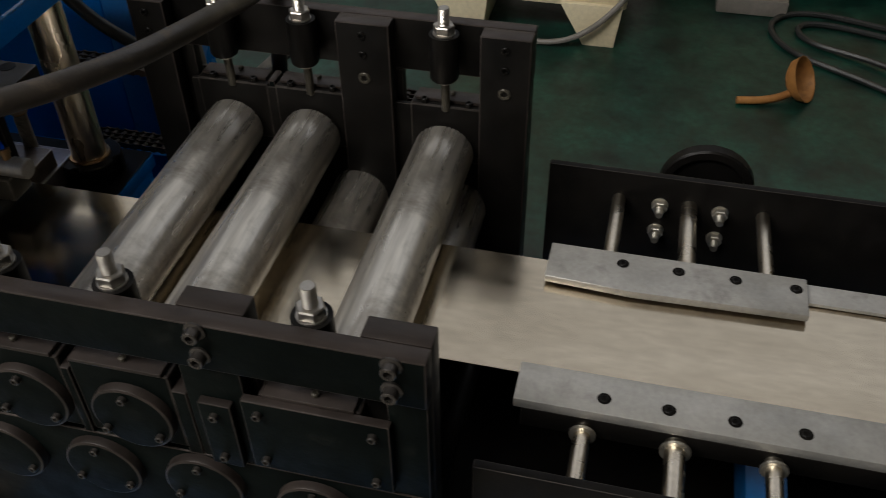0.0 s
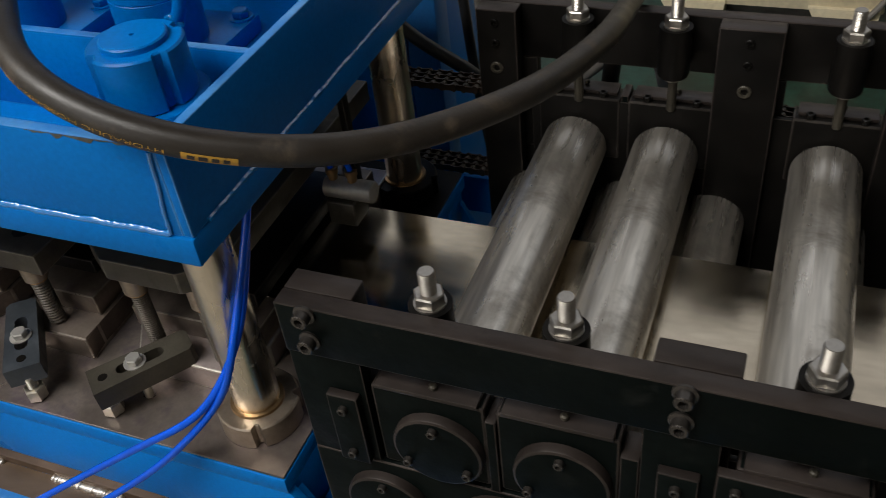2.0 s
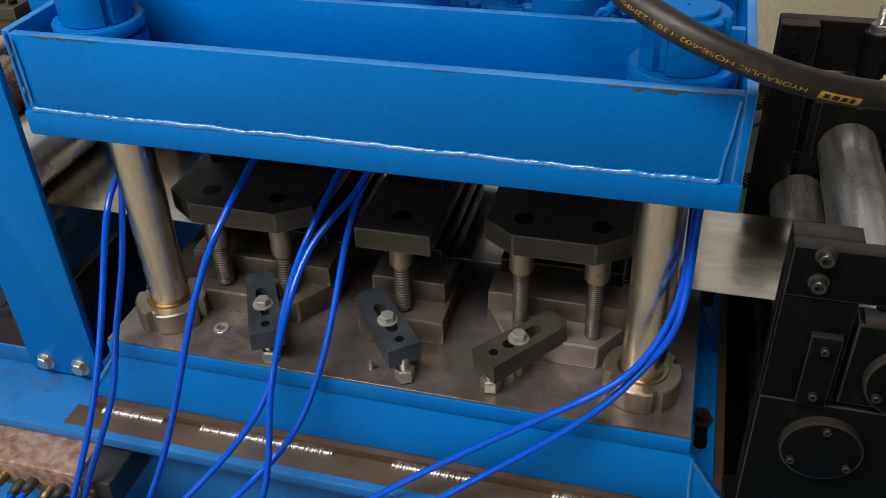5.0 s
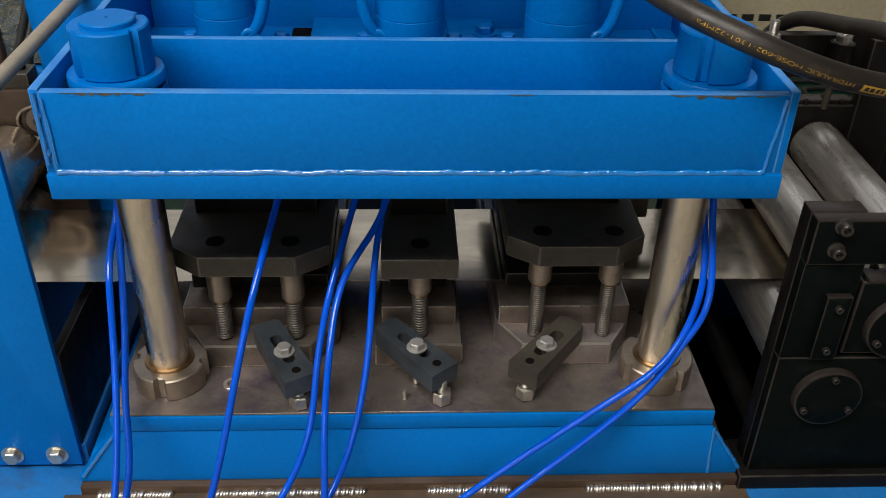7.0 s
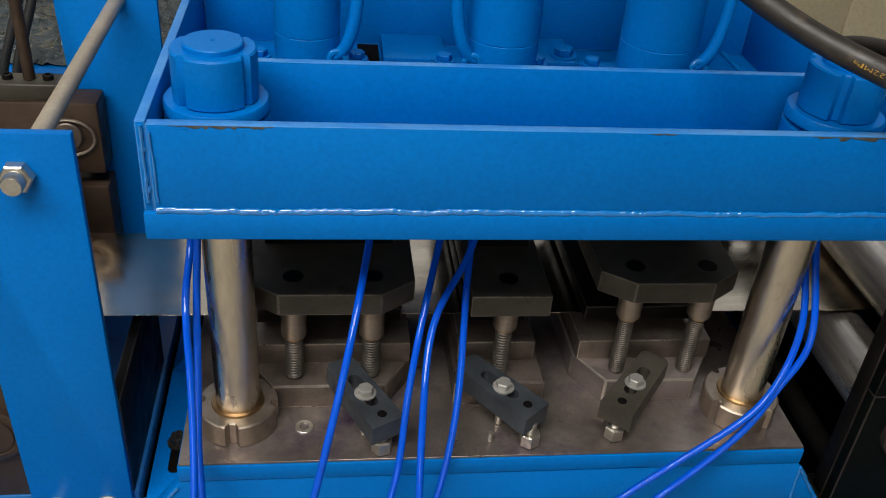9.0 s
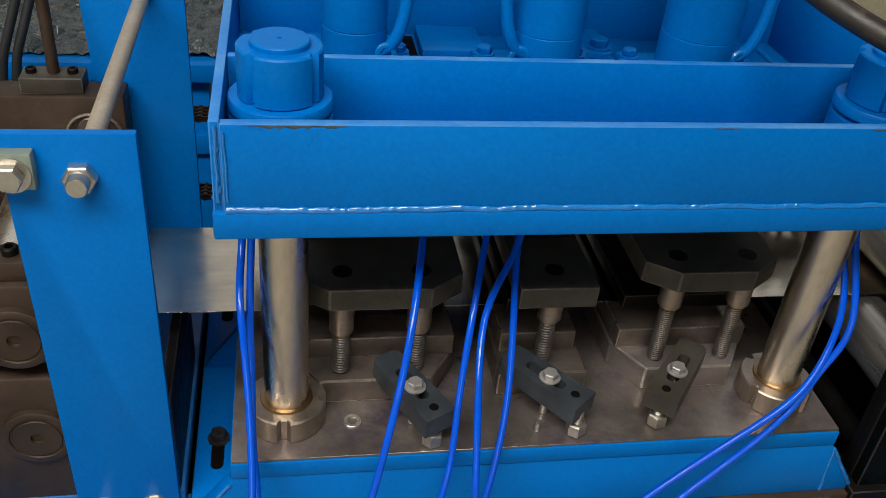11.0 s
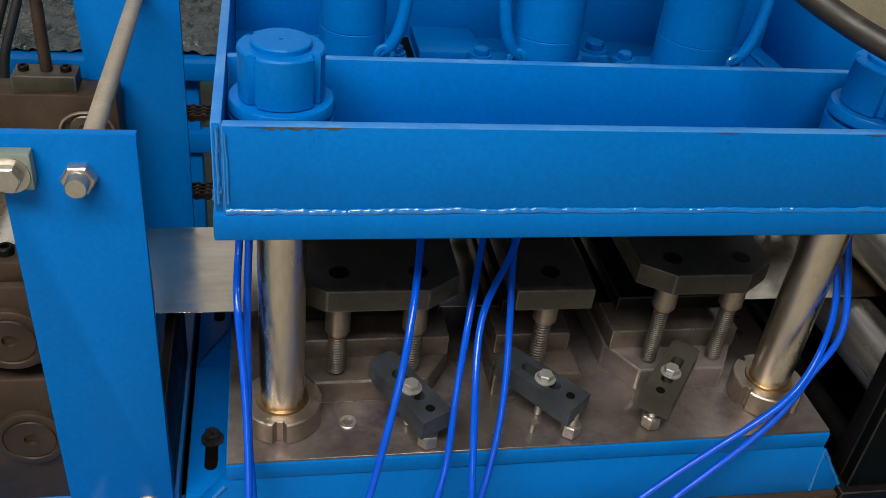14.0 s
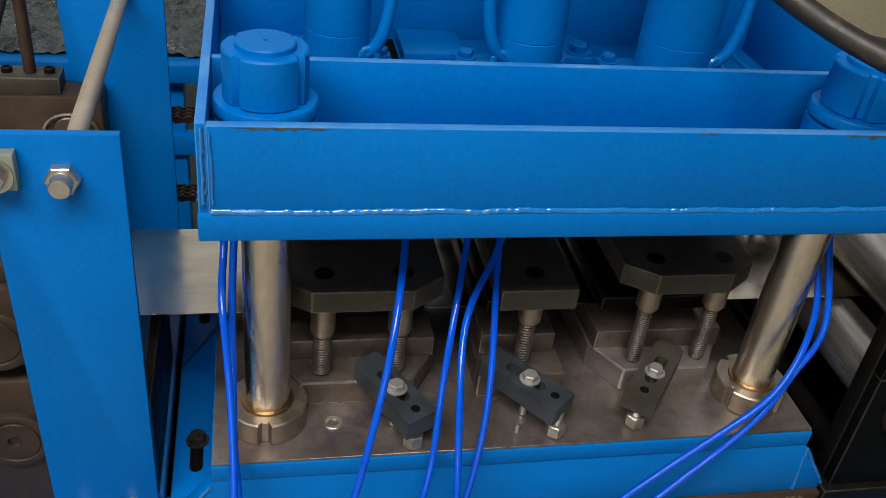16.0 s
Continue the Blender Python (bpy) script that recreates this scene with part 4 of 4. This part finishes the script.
# ---- infeed stand ----
inf = thing("infeed_stand", "blue-painted infeed stand with upright plates on the bed", "infeed stand", (-0.65, 0.342, 0.66))
for y0, y1 in ((0.061, 0.073), (0.63, 0.642)):
    xl = -0.68 if y0 < 0.1 else -0.7
    pl = part("upright_plate", prism(B(), [(-0.652, 0.655), (-0.518, 0.655), (-0.518, 1.258), (xl + 0.02, 1.258), (xl + 0.022, 1.18)], "y", y0, y1, 0.0015), BLUE, inf, "blue upright plate")
    f = FRONT if y0 < 0.1 else BACK
    yo = y0 if y0 < 0.1 else y1
    stud = B()
    hexagon(stud, 0.0185, 0.0, 0.015)
    turned(stud, [(0, 0), (0.012, 0), (0.012, 0.028), (0.0105, 0.0305), (0, 0.0305)], (0, 0, 0), "z", 24)
    part("stud_nut", moved(stud, T(-0.579, yo, 1.209) @ f), ZINC, pl, "zinc-plated nut on a rod end")
    for x in (-0.552, -0.619):
        placed("hex_bolt", HEX_BIG, pl, T(x, yo, 0.678) @ f, "zinc-plated hex bolt")
part("foot_plate", box(B(), -1.3, -0.512, 0.074, 0.629, 0.648, 0.685, 0.002), BLUE_OLD, inf)
part("tie_rod", rod(B(), (-0.578, 0.073, 1.213), (-0.578, 0.63, 1.213), 0.0115, 24), DULLROD, inf, "bare steel tie rod")
arm = part("side_arm", box(B(), -0.9, -0.622, 0.044, 0.0605, 1.2, 1.243, 0.002), PALE, inf, "pale green steel arm")
placed("hex_bolt", HEX_BIG, arm, T(-0.645, 0.044, 1.219) @ FRONT @ Matrix.Scale(1.25, 4), "zinc-plated hex bolt")
for x in (-0.728, -0.963):
    for yb, s in ((0.105, -1), (0.592, 1)):
        zt = 1.05 if s < 0 else 1.06
        lo = part("bearing_housing", box(B(), x - 0.11, x + 0.11, yb - 0.03, yb + 0.03, 0.685, 0.905, 0.004), RUST, inf, "brown rusty bearing housing")
        hi = part("bearing_housing", box(B(), x - 0.11, x + 0.11, yb - 0.03, yb + 0.03, 0.93, zt, 0.004), RUST, inf, "brown rusty bearing housing")
        for z, h in ((0.808, lo), (0.975, hi)):
            ax = "-y" if s < 0 else "y"
            part("bearing_end", turned(B(), [(0, 0.004), (0.008, 0.004), (0.009, 0.008), (0.03, 0.0085), (0.031, 0.0065), (0.034, 0.0065), (0.035, 0.0085), (0.043, 0.0085), (0.045, 0.007), (0.046, 0.0), (0, 0)], (x + 0.04, yb + s * 0.03, z), ax, 36), RUST, h)
        if s > 0:
            cap = part("cap_block", box(B(), x - 0.045, x + 0.05, yb - 0.024, yb + 0.024, 1.0602, 1.088, 0.002), DIE, inf)
            for dx in (-0.03, 0.033):
                placed("small_screw", SMALL_DARK, cap, T(x + dx, yb, 1.0865) @ Matrix.Scale(1.4, 4))
            part("adjusting_screw", rod(B(), (x + 0.004, yb, 1.088), (x + 0.004, yb, 1.32), 0.0095, 16), RUST, inf)
            ringpts = [(x + 0.06 + 0.041 * math.cos(a), yb - 0.035, 1.0 + 0.032 * math.sin(a)) for a in [2 * math.pi * k / 24 for k in range(25)]]
            part("shaft_end", turned(B(), [(0, 0.0), (0.024, 0.0), (0.024, 0.006), (0.022, 0.008), (0.01, 0.008), (0.009, 0.006), (0, 0.006)], (x + 0.058, yb - 0.03, 1.003), "-y", 28), DIE_OILY, inf, "oily turned shaft end")
            part("wire_ring", sweep(B(), ringpts, 0.003, 8), COLLAR, inf)
        else:
            lug = part("lug_block", box(B(), x + 0.02, x + 0.075, yb - 0.02, yb + 0.02, 1.0502, 1.078, 0.003), RUST, inf)
            placed("small_screw", SMALL_DARK, lug, T(x + 0.045, yb, 1.077) @ Matrix.Scale(1.6, 4))
    for z, r in ((0.9385, 0.058), (0.82, 0.058)):
        roll = thing("feed_roll", "polished steel feed roll in the infeed stand", "roll", (x, 0.33, z), "feed rolls")
        part("barrel", turned(B(), [(0.0302, 0.1402), (r * 0.8, 0.1405), (r, 0.144), (r, 0.17), (r * 0.93, 0.172), (r * 0.93, 0.18), (r, 0.182), (r, 0.552), (0.0302, 0.5525)], (x, 0, z), "y", 48), CHROME, roll)
        for ya, yb in ((0.12, 0.142), (0.551, 0.575)):
            part("journal", rod(B(), (x, ya, z), (x, yb, z), 0.03, 28), COLLAR, roll, "turned journal")
# added black plate that stands for the shade in the gap beside the press
part("gap_dark_plate", box(B(), -0.532, -0.517, 0.0735, 0.36, 0.6852, 0.86, 0.002), BLACK, inf, "black plate added to darken the gap")

# ---- roller chains behind the line ----
LINK = prism(B(), [(-0.013, -0.004), (-0.01, -0.0065), (-0.004, -0.0045), (0.004, -0.0045), (0.01, -0.0065), (0.013, -0.004), (0.013, 0.004), (0.01, 0.0065), (0.004, 0.0045), (-0.004, 0.0045), (-0.01, 0.0065), (-0.013, 0.004)], "y", -0.001, 0.001, 0)
LINK_ME = mesh_of("link_plate", LINK, RUST)
PIN_ME = mesh_of("roller", rod(B(), (0, -0.022, 0), (0, 0.022, 0), 0.0052, 10, 0.001), DIE)
for z in (0.955, 0.79):
    ch = thing("roller_chain", "oily brown triple roller chain running along the line", "roller chain", (0, 0.716, z), "drive chains")
    for x0, n in ((-0.62, 12), (0.3, 42)):
        for k in range(n):
            x = x0 + 0.019 * k
            for j, y in enumerate((-0.02, -0.0065, 0.0065, 0.02)):
                placed("link_plate", LINK_ME, ch, T(x, 0.716 + y + (0.001 if k % 2 else -0.001), z) @ Matrix.Scale(1.15, 4))
            placed("roller", PIN_ME, ch, T(x + 0.0095, 0.716, z))
part("chain_guard", box(B(), -0.3, 0.5, 0.742, 0.752, 0.66, 0.74, 0.002), BLUE, thing("chain_guard", "blue sheet guard behind the press", "guard", (0, 0.72, 0.66)))

# ---- hose and tubes ----
HOSE = [(0.073, 0.305, 1.556), (0.14, 0.195, 1.476), (0.254, 0.074, 1.4), (0.33, -0.032, 1.385), (0.464, -0.038, 1.333), (0.602, 0.042, 1.289), (0.682, 0.154, 1.273), (0.717, 0.222, 1.266),
        (0.728, 0.297, 1.248), (0.749, 0.399, 1.237), (0.732, 0.549, 1.192), (0.727, 0.719, 1.157), (0.686, 0.77, 1.084), (0.659, 0.787, 0.946), (0.654, 0.794, 0.673)]
hose_pts = spline(HOSE, 16)
hose = thing("hydraulic_hose", "thick black hydraulic hose with worn yellow print", "hose", (0.5, 0, 1.3))
part("hose_body", sweep(B(), hose_pts, 0.0142, 24), RUBBER, hose)


def on_hose(s_from, normal):
    """Places along the hose by length, with a frame whose up side faces the normal."""
    cum = [0.0]
    for a, b in zip(hose_pts, hose_pts[1:]):
        cum.append(cum[-1] + (b - a).length)

    def at(s, across, lift):
        d = min(max(s_from + s, 0.0), cum[-1] - 1e-4)
        k = max(i for i, c in enumerate(cum) if c <= d)
        k = min(k, len(hose_pts) - 2)
        u = (d - cum[k]) / (cum[k + 1] - cum[k])
        t = (hose_pts[k + 1] - hose_pts[k]).normalized()
        n = Vector(normal)
        n = (n - t * n.dot(t)).normalized()
        b = t.cross(n)
        a = across / 0.0142
        return hose_pts[k].lerp(hose_pts[k + 1], u) + (0.0142 + lift) * (n * math.cos(a) + b * math.sin(a))
    return at, cum


near = min(range(len(hose_pts)), key=lambda i: (hose_pts[i] - Vector((0.524, 0.004, 1.316))).length)
NORMAL = (-0.35, -0.88, -0.03)
_, cum_len = on_hose(0, NORMAL)
patch_at, _ = on_hose(cum_len[near], NORMAL)


def wrapped_strip(at, s0, s1, w0, w1, lift):
    bm = B()
    rows = []
    for i in range(9):
        s = s0 + (s1 - s0) * i / 8
        rows.append([bm.verts.new(at(s, w0 + (w1 - w0) * j / 4, lift)) for j in range(5)])
    for a, b in zip(rows, rows[1:]):
        for j in range(4):
            bm.faces.new((a[j], a[j + 1], b[j + 1], b[j]))
    return bm


part("yellow_band", wrapped_strip(patch_at, -0.044, 0.0, -0.0045, 0.0045, 0.0003), YELLOW, hose, "yellow printed band")
for k, (a, b) in enumerate(((-0.039, -0.033), (-0.03, -0.023), (-0.02, -0.014), (-0.011, -0.006))):
    part("print_bar", wrapped_strip(patch_at, a, b, -0.0025, 0.0025, 0.0006), RUBBER, hose, "dark unreadable print bar")
font = bpy.data.curves.new("hose_print", "FONT")
font.body, font.size, font.offset, font.fill_mode = "HYDRAULIC HOSE-602-1301-22MPa", 0.0108, -0.0002, "BOTH"
font_ob = bpy.data.objects.new("hose_print", font)
print_me = bpy.data.meshes.new_from_object(font_ob)
bpy.data.objects.remove(font_ob)
for v in print_me.vertices:
    v.co = patch_at(-0.056 - v.co.x * 1.12, v.co.y * 0.62 - 0.003, 0.0004) - ORIGIN[hose]
print_me.materials.append(YELLOW)
prt = new("print", print_me)
prt.parent = hose
tagged(prt, "worn yellow lettering along the hose")


def tube(points, label):
    p = spline(points, 14)
    return single("air_tube", sweep(B(), p, 0.0049, 12), TUBE, label, "air tube", tuple(points[0]), "blue air tubes")


PAIR, SINGLE = "glossy blue plastic air tube hanging beside a guide post", "glossy blue plastic air tube hanging before the dies"
tube([(-0.418, 0.183, 1.152), (-0.418, 0.162, 1.052), (-0.425, 0.092, 1.022), (-0.416, 0.044, 0.964), (-0.41, -0.016, 0.866), (-0.411, -0.088, 0.751), (-0.43, -0.148, 0.655), (-0.47, -0.159, 0.557), (-0.5, -0.157, 0.439)], PAIR)
tube([(-0.404, 0.133, 1.154), (-0.406, 0.124, 1.081), (-0.412, 0.097, 0.989), (-0.41, 0.057, 0.901), (-0.412, 0.004, 0.829), (-0.4, -0.043, 0.751), (-0.422, -0.102, 0.673), (-0.449, -0.146, 0.579), (-0.479, -0.148, 0.44)], PAIR)
tube([(-0.18, 0.178, 1.151), (-0.186, 0.153, 1.104), (-0.202, 0.065, 1.064), (-0.221, -0.012, 1.003), (-0.244, -0.052, 0.907), (-0.273, -0.087, 0.776), (-0.33, -0.116, 0.615), (-0.401, -0.143, 0.496)], SINGLE)
tube([(-0.057, 0.286, 1.152), (-0.062, 0.272, 1.119), (-0.095, 0.176, 1.044), (-0.125, 0.079, 0.971), (-0.146, 0.021, 0.876), (-0.151, -0.022, 0.764), (-0.238, -0.133, 0.676), (-0.34, -0.184, 0.576), (-0.43, -0.167, 0.498)], SINGLE)
tube([(-0.028, 0.217, 1.151), (-0.032, 0.204, 1.097), (-0.054, 0.15, 1.03), (-0.112, 0.092, 0.989), (-0.123, 0.007, 0.918), (-0.131, -0.068, 0.828), (-0.127, -0.099, 0.715), (-0.16, -0.137, 0.594), (-0.3, -0.153, 0.497)], SINGLE)
tube([(-0.038, 0.216, 1.151), (-0.042, 0.21, 1.066), (-0.061, 0.129, 1.018), (-0.066, 0.075, 0.941), (-0.074, 0.022, 0.852), (-0.106, -0.04, 0.728), (-0.171, -0.129, 0.682), (-0.3, -0.205, 0.557), (-0.42, -0.177, 0.478)], SINGLE)
tube([(0.4, 0.15, 1.16), (0.395, 0.121, 1.072), (0.403, 0.06, 0.994), (0.356, 0.012, 0.898), (0.29, -0.015, 0.865), (0.184, -0.024, 0.782), (0.013, -0.064, 0.661), (-0.2, -0.147, 0.518)], PAIR)
tube([(0.41, 0.14, 1.16), (0.402, 0.109, 1.083), (0.404, 0.024, 0.979), (0.371, 0.031, 0.913), (0.328, -0.007, 0.861), (0.233, -0.016, 0.76), (0.108, -0.05, 0.669), (-0.099, -0.15, 0.531)], PAIR)

# valve block that the tubes run to
valve = thing("valve_manifold", "pitted red-brown valve block with black push-in fittings", "valve block", (-0.52, -0.1, 0.44))
part("block", box(B(), -0.68, -0.462, -0.115, -0.0125, 0.57, 0.6275, 0.004), BELLOWS, valve)
part("fitting_body", box(B(), -0.461, -0.405, -0.115, -0.0125, 0.565, 0.622, 0.004), DARKCABLE, valve, "black connector body")
for k in range(7):
    x = -0.6 + 0.027 * k
    z = 0.595 - 0.012 * (k % 2)
    part("fitting", turned(B(), [(0, 0.0), (0.009, 0.0), (0.009, 0.018), (0.0075, 0.02), (0.0075, 0.028), (0, 0.028)], (x, -0.115, z), "-y", 16), BRASS if k % 3 == 0 else DARKCABLE, valve, "push-in fitting")
    tube([(x, -0.14, z), (x, -0.165, z - 0.004), (x + 0.012 * (k - 3) / 3, -0.185, z - 0.05), (x - 0.02 + 0.01 * (k % 2), -0.18, z - 0.12), (-0.55 + 0.012 * k, -0.16, 0.44)], "glossy blue plastic air tube looping from the valve block")

# ---- far things ----
cab = thing("cabinet", "cream sheet-steel cabinet on tapered feet", "cabinet", (0.2, 2.9, 0))
part("body", box(B(), 0.43, 1.2, 2.72, 3.3, 0.15, 1.3, 0.008), CREAM, cab)
for x in (0.55, 1.07):
    part("foot", prism(B(), [(x - 0.12, 0.17), (x + 0.12, 0.17), (x + 0.1, 0.0), (x - 0.02, 0.0)], "y", 2.7, 3.28, 0.004), CREAM, cab)
cab2 = thing("control_box", "cream sheet-steel control box beside the cabinet", "control box", (-1.9, 3.0, 0))
part("body", box(B(), -2.5, -1.15, 2.6, 3.2, 0.02, 1.5, 0.008), CREAM, cab2)
part("door", box(B(), -2.45, -1.2, 2.585, 2.598, 0.15, 1.45, 0.005), CREAM, cab2)
pan = thing("scoop", "rusty orange bowl-shaped scoop lying on the floor", "scoop", (1.84, 2.6, 0))
bm = turned(B(), [(0.0, -0.05), (0.05, -0.046), (0.09, -0.02), (0.105, 0.02), (0.112, 0.022), (0.098, -0.022), (0.055, -0.053), (0, -0.058)], (0, 0, 0), "z", 36)
part("bowl", moved(bm, T(1.845, 2.49, 0.07) @ Matrix.Scale(0.74, 4) @ Euler((radians(62), 0, radians(68))).to_matrix().to_4x4()), ORANGE, pan)
part("handle", sweep(B(), spline([(1.815, 2.46, 0.03), (1.77, 2.43, 0.02), (1.7, 2.41, 0.014), (1.635, 2.4, 0.014)]), 0.014, 10), ORANGE, pan)
def floor_cable(name, pts, r, mat, label):
    return single(name, sweep(B(), spline(pts), r, 8), mat, label, "cable", tuple(pts[0]), "floor cables")


floor_cable("floor_cable", [(2.6, 2.2, 0.012), (2.1, 2.65, 0.012), (1.86, 2.75, 0.012), (1.74, 2.95, 0.012), (1.8, 3.12, 0.012), (2.0, 3.15, 0.012), (2.3, 3.02, 0.012), (2.9, 2.9, 0.012)], 0.012, DARKCABLE, "black cable coiled loosely on the floor")
floor_cable("floor_cable", [(2.6, 2.35, 0.03), (2.15, 2.8, 0.02), (1.92, 2.85, 0.012), (1.84, 3.0, 0.012), (1.95, 3.08, 0.012), (2.3, 2.95, 0.012), (2.8, 2.75, 0.012)], 0.012, DARKCABLE, "black cable coiled loosely on the floor")
floor_cable("floor_cable", [(0.75, 2.72, 0.01), (0.86, 2.66, 0.01), (1.0, 2.66, 0.03), (1.12, 2.66, 0.12), (1.24, 2.72, 0.26), (1.32, 2.78, 0.5)], 0.011, GREY, "grey cable rising from the floor to the cabinet")
bx = single("junction_box", box(B(), 1.55, 1.83, 3.09, 3.19, 0, 0.07, 0.008), GREY, "low grey steel box on the floor", "box", (1.69, 3.14, 0))
unit = thing("equipment_cabinet", "tall cream equipment cabinet on a dark plinth", "cabinet", (2.2, 3.6, 0))
# base skid whose black colour also stands for the shadow under the cabinet
part("plinth", box(B(), 1.3, 3.4, 3.38, 3.98, 0, 0.1, 0.004), BLACK, unit, "plinth blackened for the shadow under the cabinet")
body = part("body", box(B(), 1.28, 3.42, 3.36, 4.0, 0.1, 1.5, 0.01), CREAM, unit)
for x0, x1 in ((1.3, 2.325), (2.337, 3.4)):
    part("door", box(B(), x0, x1, 3.345, 3.3598, 0.12, 1.48, 0.004), CREAM, unit, "cream cabinet door")
for k in range(7):
    part("print_bar", box(B(), 1.55 + 0.085 * k, 1.61 + 0.085 * k, 3.342, 3.3448, 0.235, 0.268, 0), DARKCABLE, body, "dark unreadable print bar")
for x, dx in ((0.366, 0.016), (0.4, 0.008), (0.442, -0.004)):
    single("hanging_cable", sweep(B(), spline([(x - 0.02, 1.02, 1.62), (x - 0.01, 0.95, 1.35), (x, 0.9, 1.08), (x + dx * 0.6, 0.9, 0.98), (x + dx, 0.9, 0.87), (x + dx + 0.02, 0.93, 0.6), (x + dx + 0.05, 1.0, 0.2), (x + 0.15, 1.2, 0.011)]), 0.0095, 10),
           GREY if x > 0.38 else DARKCABLE, "thick cable hanging down behind the line", "cable", (x, 0.9, 0.0), "hanging cables")
single("ground_hose", sweep(B(), spline([(0.2, 1.0, 0.66), (0.35, 0.96, 0.705), (0.448, 0.95, 0.753), (0.537, 0.95, 0.81), (0.622, 0.95, 0.899), (0.67, 0.97, 0.93),
       (0.7, 1.05, 0.88), (0.71, 1.2, 0.6), (0.72, 1.35, 0.2), (0.75, 1.6, 0.016)]), 0.015, 14), GREY, "dusty grey cable looped up behind the roll stand", "cable", (0.75, 1.6, 0.0), "hanging cables")
blue_cab = thing("blue_cabinet", "plain blue sheet-steel housing behind the press", "housing", (0, 1.1, 0))
part("body", box(B(), -0.32, 0.25, 0.9, 1.3, 0.0, 1.1, 0.006), BLUE, blue_cab)
part("edge_post", box(B(), 0.2505, 0.316, 0.9, 0.96, 0.0, 1.1, 0.004), BLUE_OLD, blue_cab)
single("rubber_hose", sweep(B(), spline([(0.2, 0.72, 1.163), (0.22, 0.78, 1.11), (0.271, 0.78, 1.042), (0.323, 0.78, 0.991), (0.394, 0.785, 0.951), (0.46, 0.8, 0.9), (0.5, 0.82, 0.75), (0.5, 0.85, 0.4), (0.5, 0.9, 0.013)]), 0.012, 14), DARKCABLE,
       "black rubber hose hanging down behind the press", "hose", (0.27, 0.78, 0.0))
shelf = thing("bench", "blue steel bench covered with clear wrapping film", "bench", (-0.95, 1.7, 0))
part("top", box(B(), -2.4, -0.45, 1.4, 2.1, 0.70, 0.75, 0.004), BLUE, shelf)
for x in (-2.3, -0.6):
    part("leg", box(B(), x - 0.04, x + 0.04, 1.44, 1.52, 0, 0.7, 0.003), BLUE, shelf)
part("rail", box(B(), -2.4, -0.45, 1.42, 1.46, 0.48, 0.54, 0.003), BLUE, shelf)
bm = B()
bmesh.ops.create_grid(bm, x_segments=150, y_segments=60, size=1)
for v in bm.verts:
    v.co = Vector((-1.4 + v.co.x * 0.93, 1.76 + v.co.y * 0.32, 0.753 + 0.03 * max(0, noise.noise(Vector((v.co.x * 9, v.co.y * 5, 0.3))) + 0.35) + 0.022 * abs(noise.noise(Vector((v.co.x * 26, v.co.y * 12, 2)))) + 0.008 * noise.noise(Vector((v.co.x * 70, v.co.y * 30, 5)))))
single("wrapping_film", bm, WRAP, "crumpled clear wrapping film lying on the bench", "film", (-1.4, 1.76, 0.75))
for dx in (0, 0.03):
    single("bench_cable", sweep(B(), spline([(-0.86 - dx, 1.38, 1.25), (-0.89 - dx, 1.33, 1.08), (-0.925 - dx, 1.3, 0.957), (-0.96 - dx, 1.28, 0.857), (-0.985 - dx, 1.27, 0.79), (-1.0 - dx, 1.28, 0.5), (-1.0 - dx, 1.3, 0.012)]), 0.011, 12), DARKCABLE,
           "black cable hanging in front of the film-covered bench", "cable", (-1.0 - dx, 1.3, 0.0), "hanging cables")
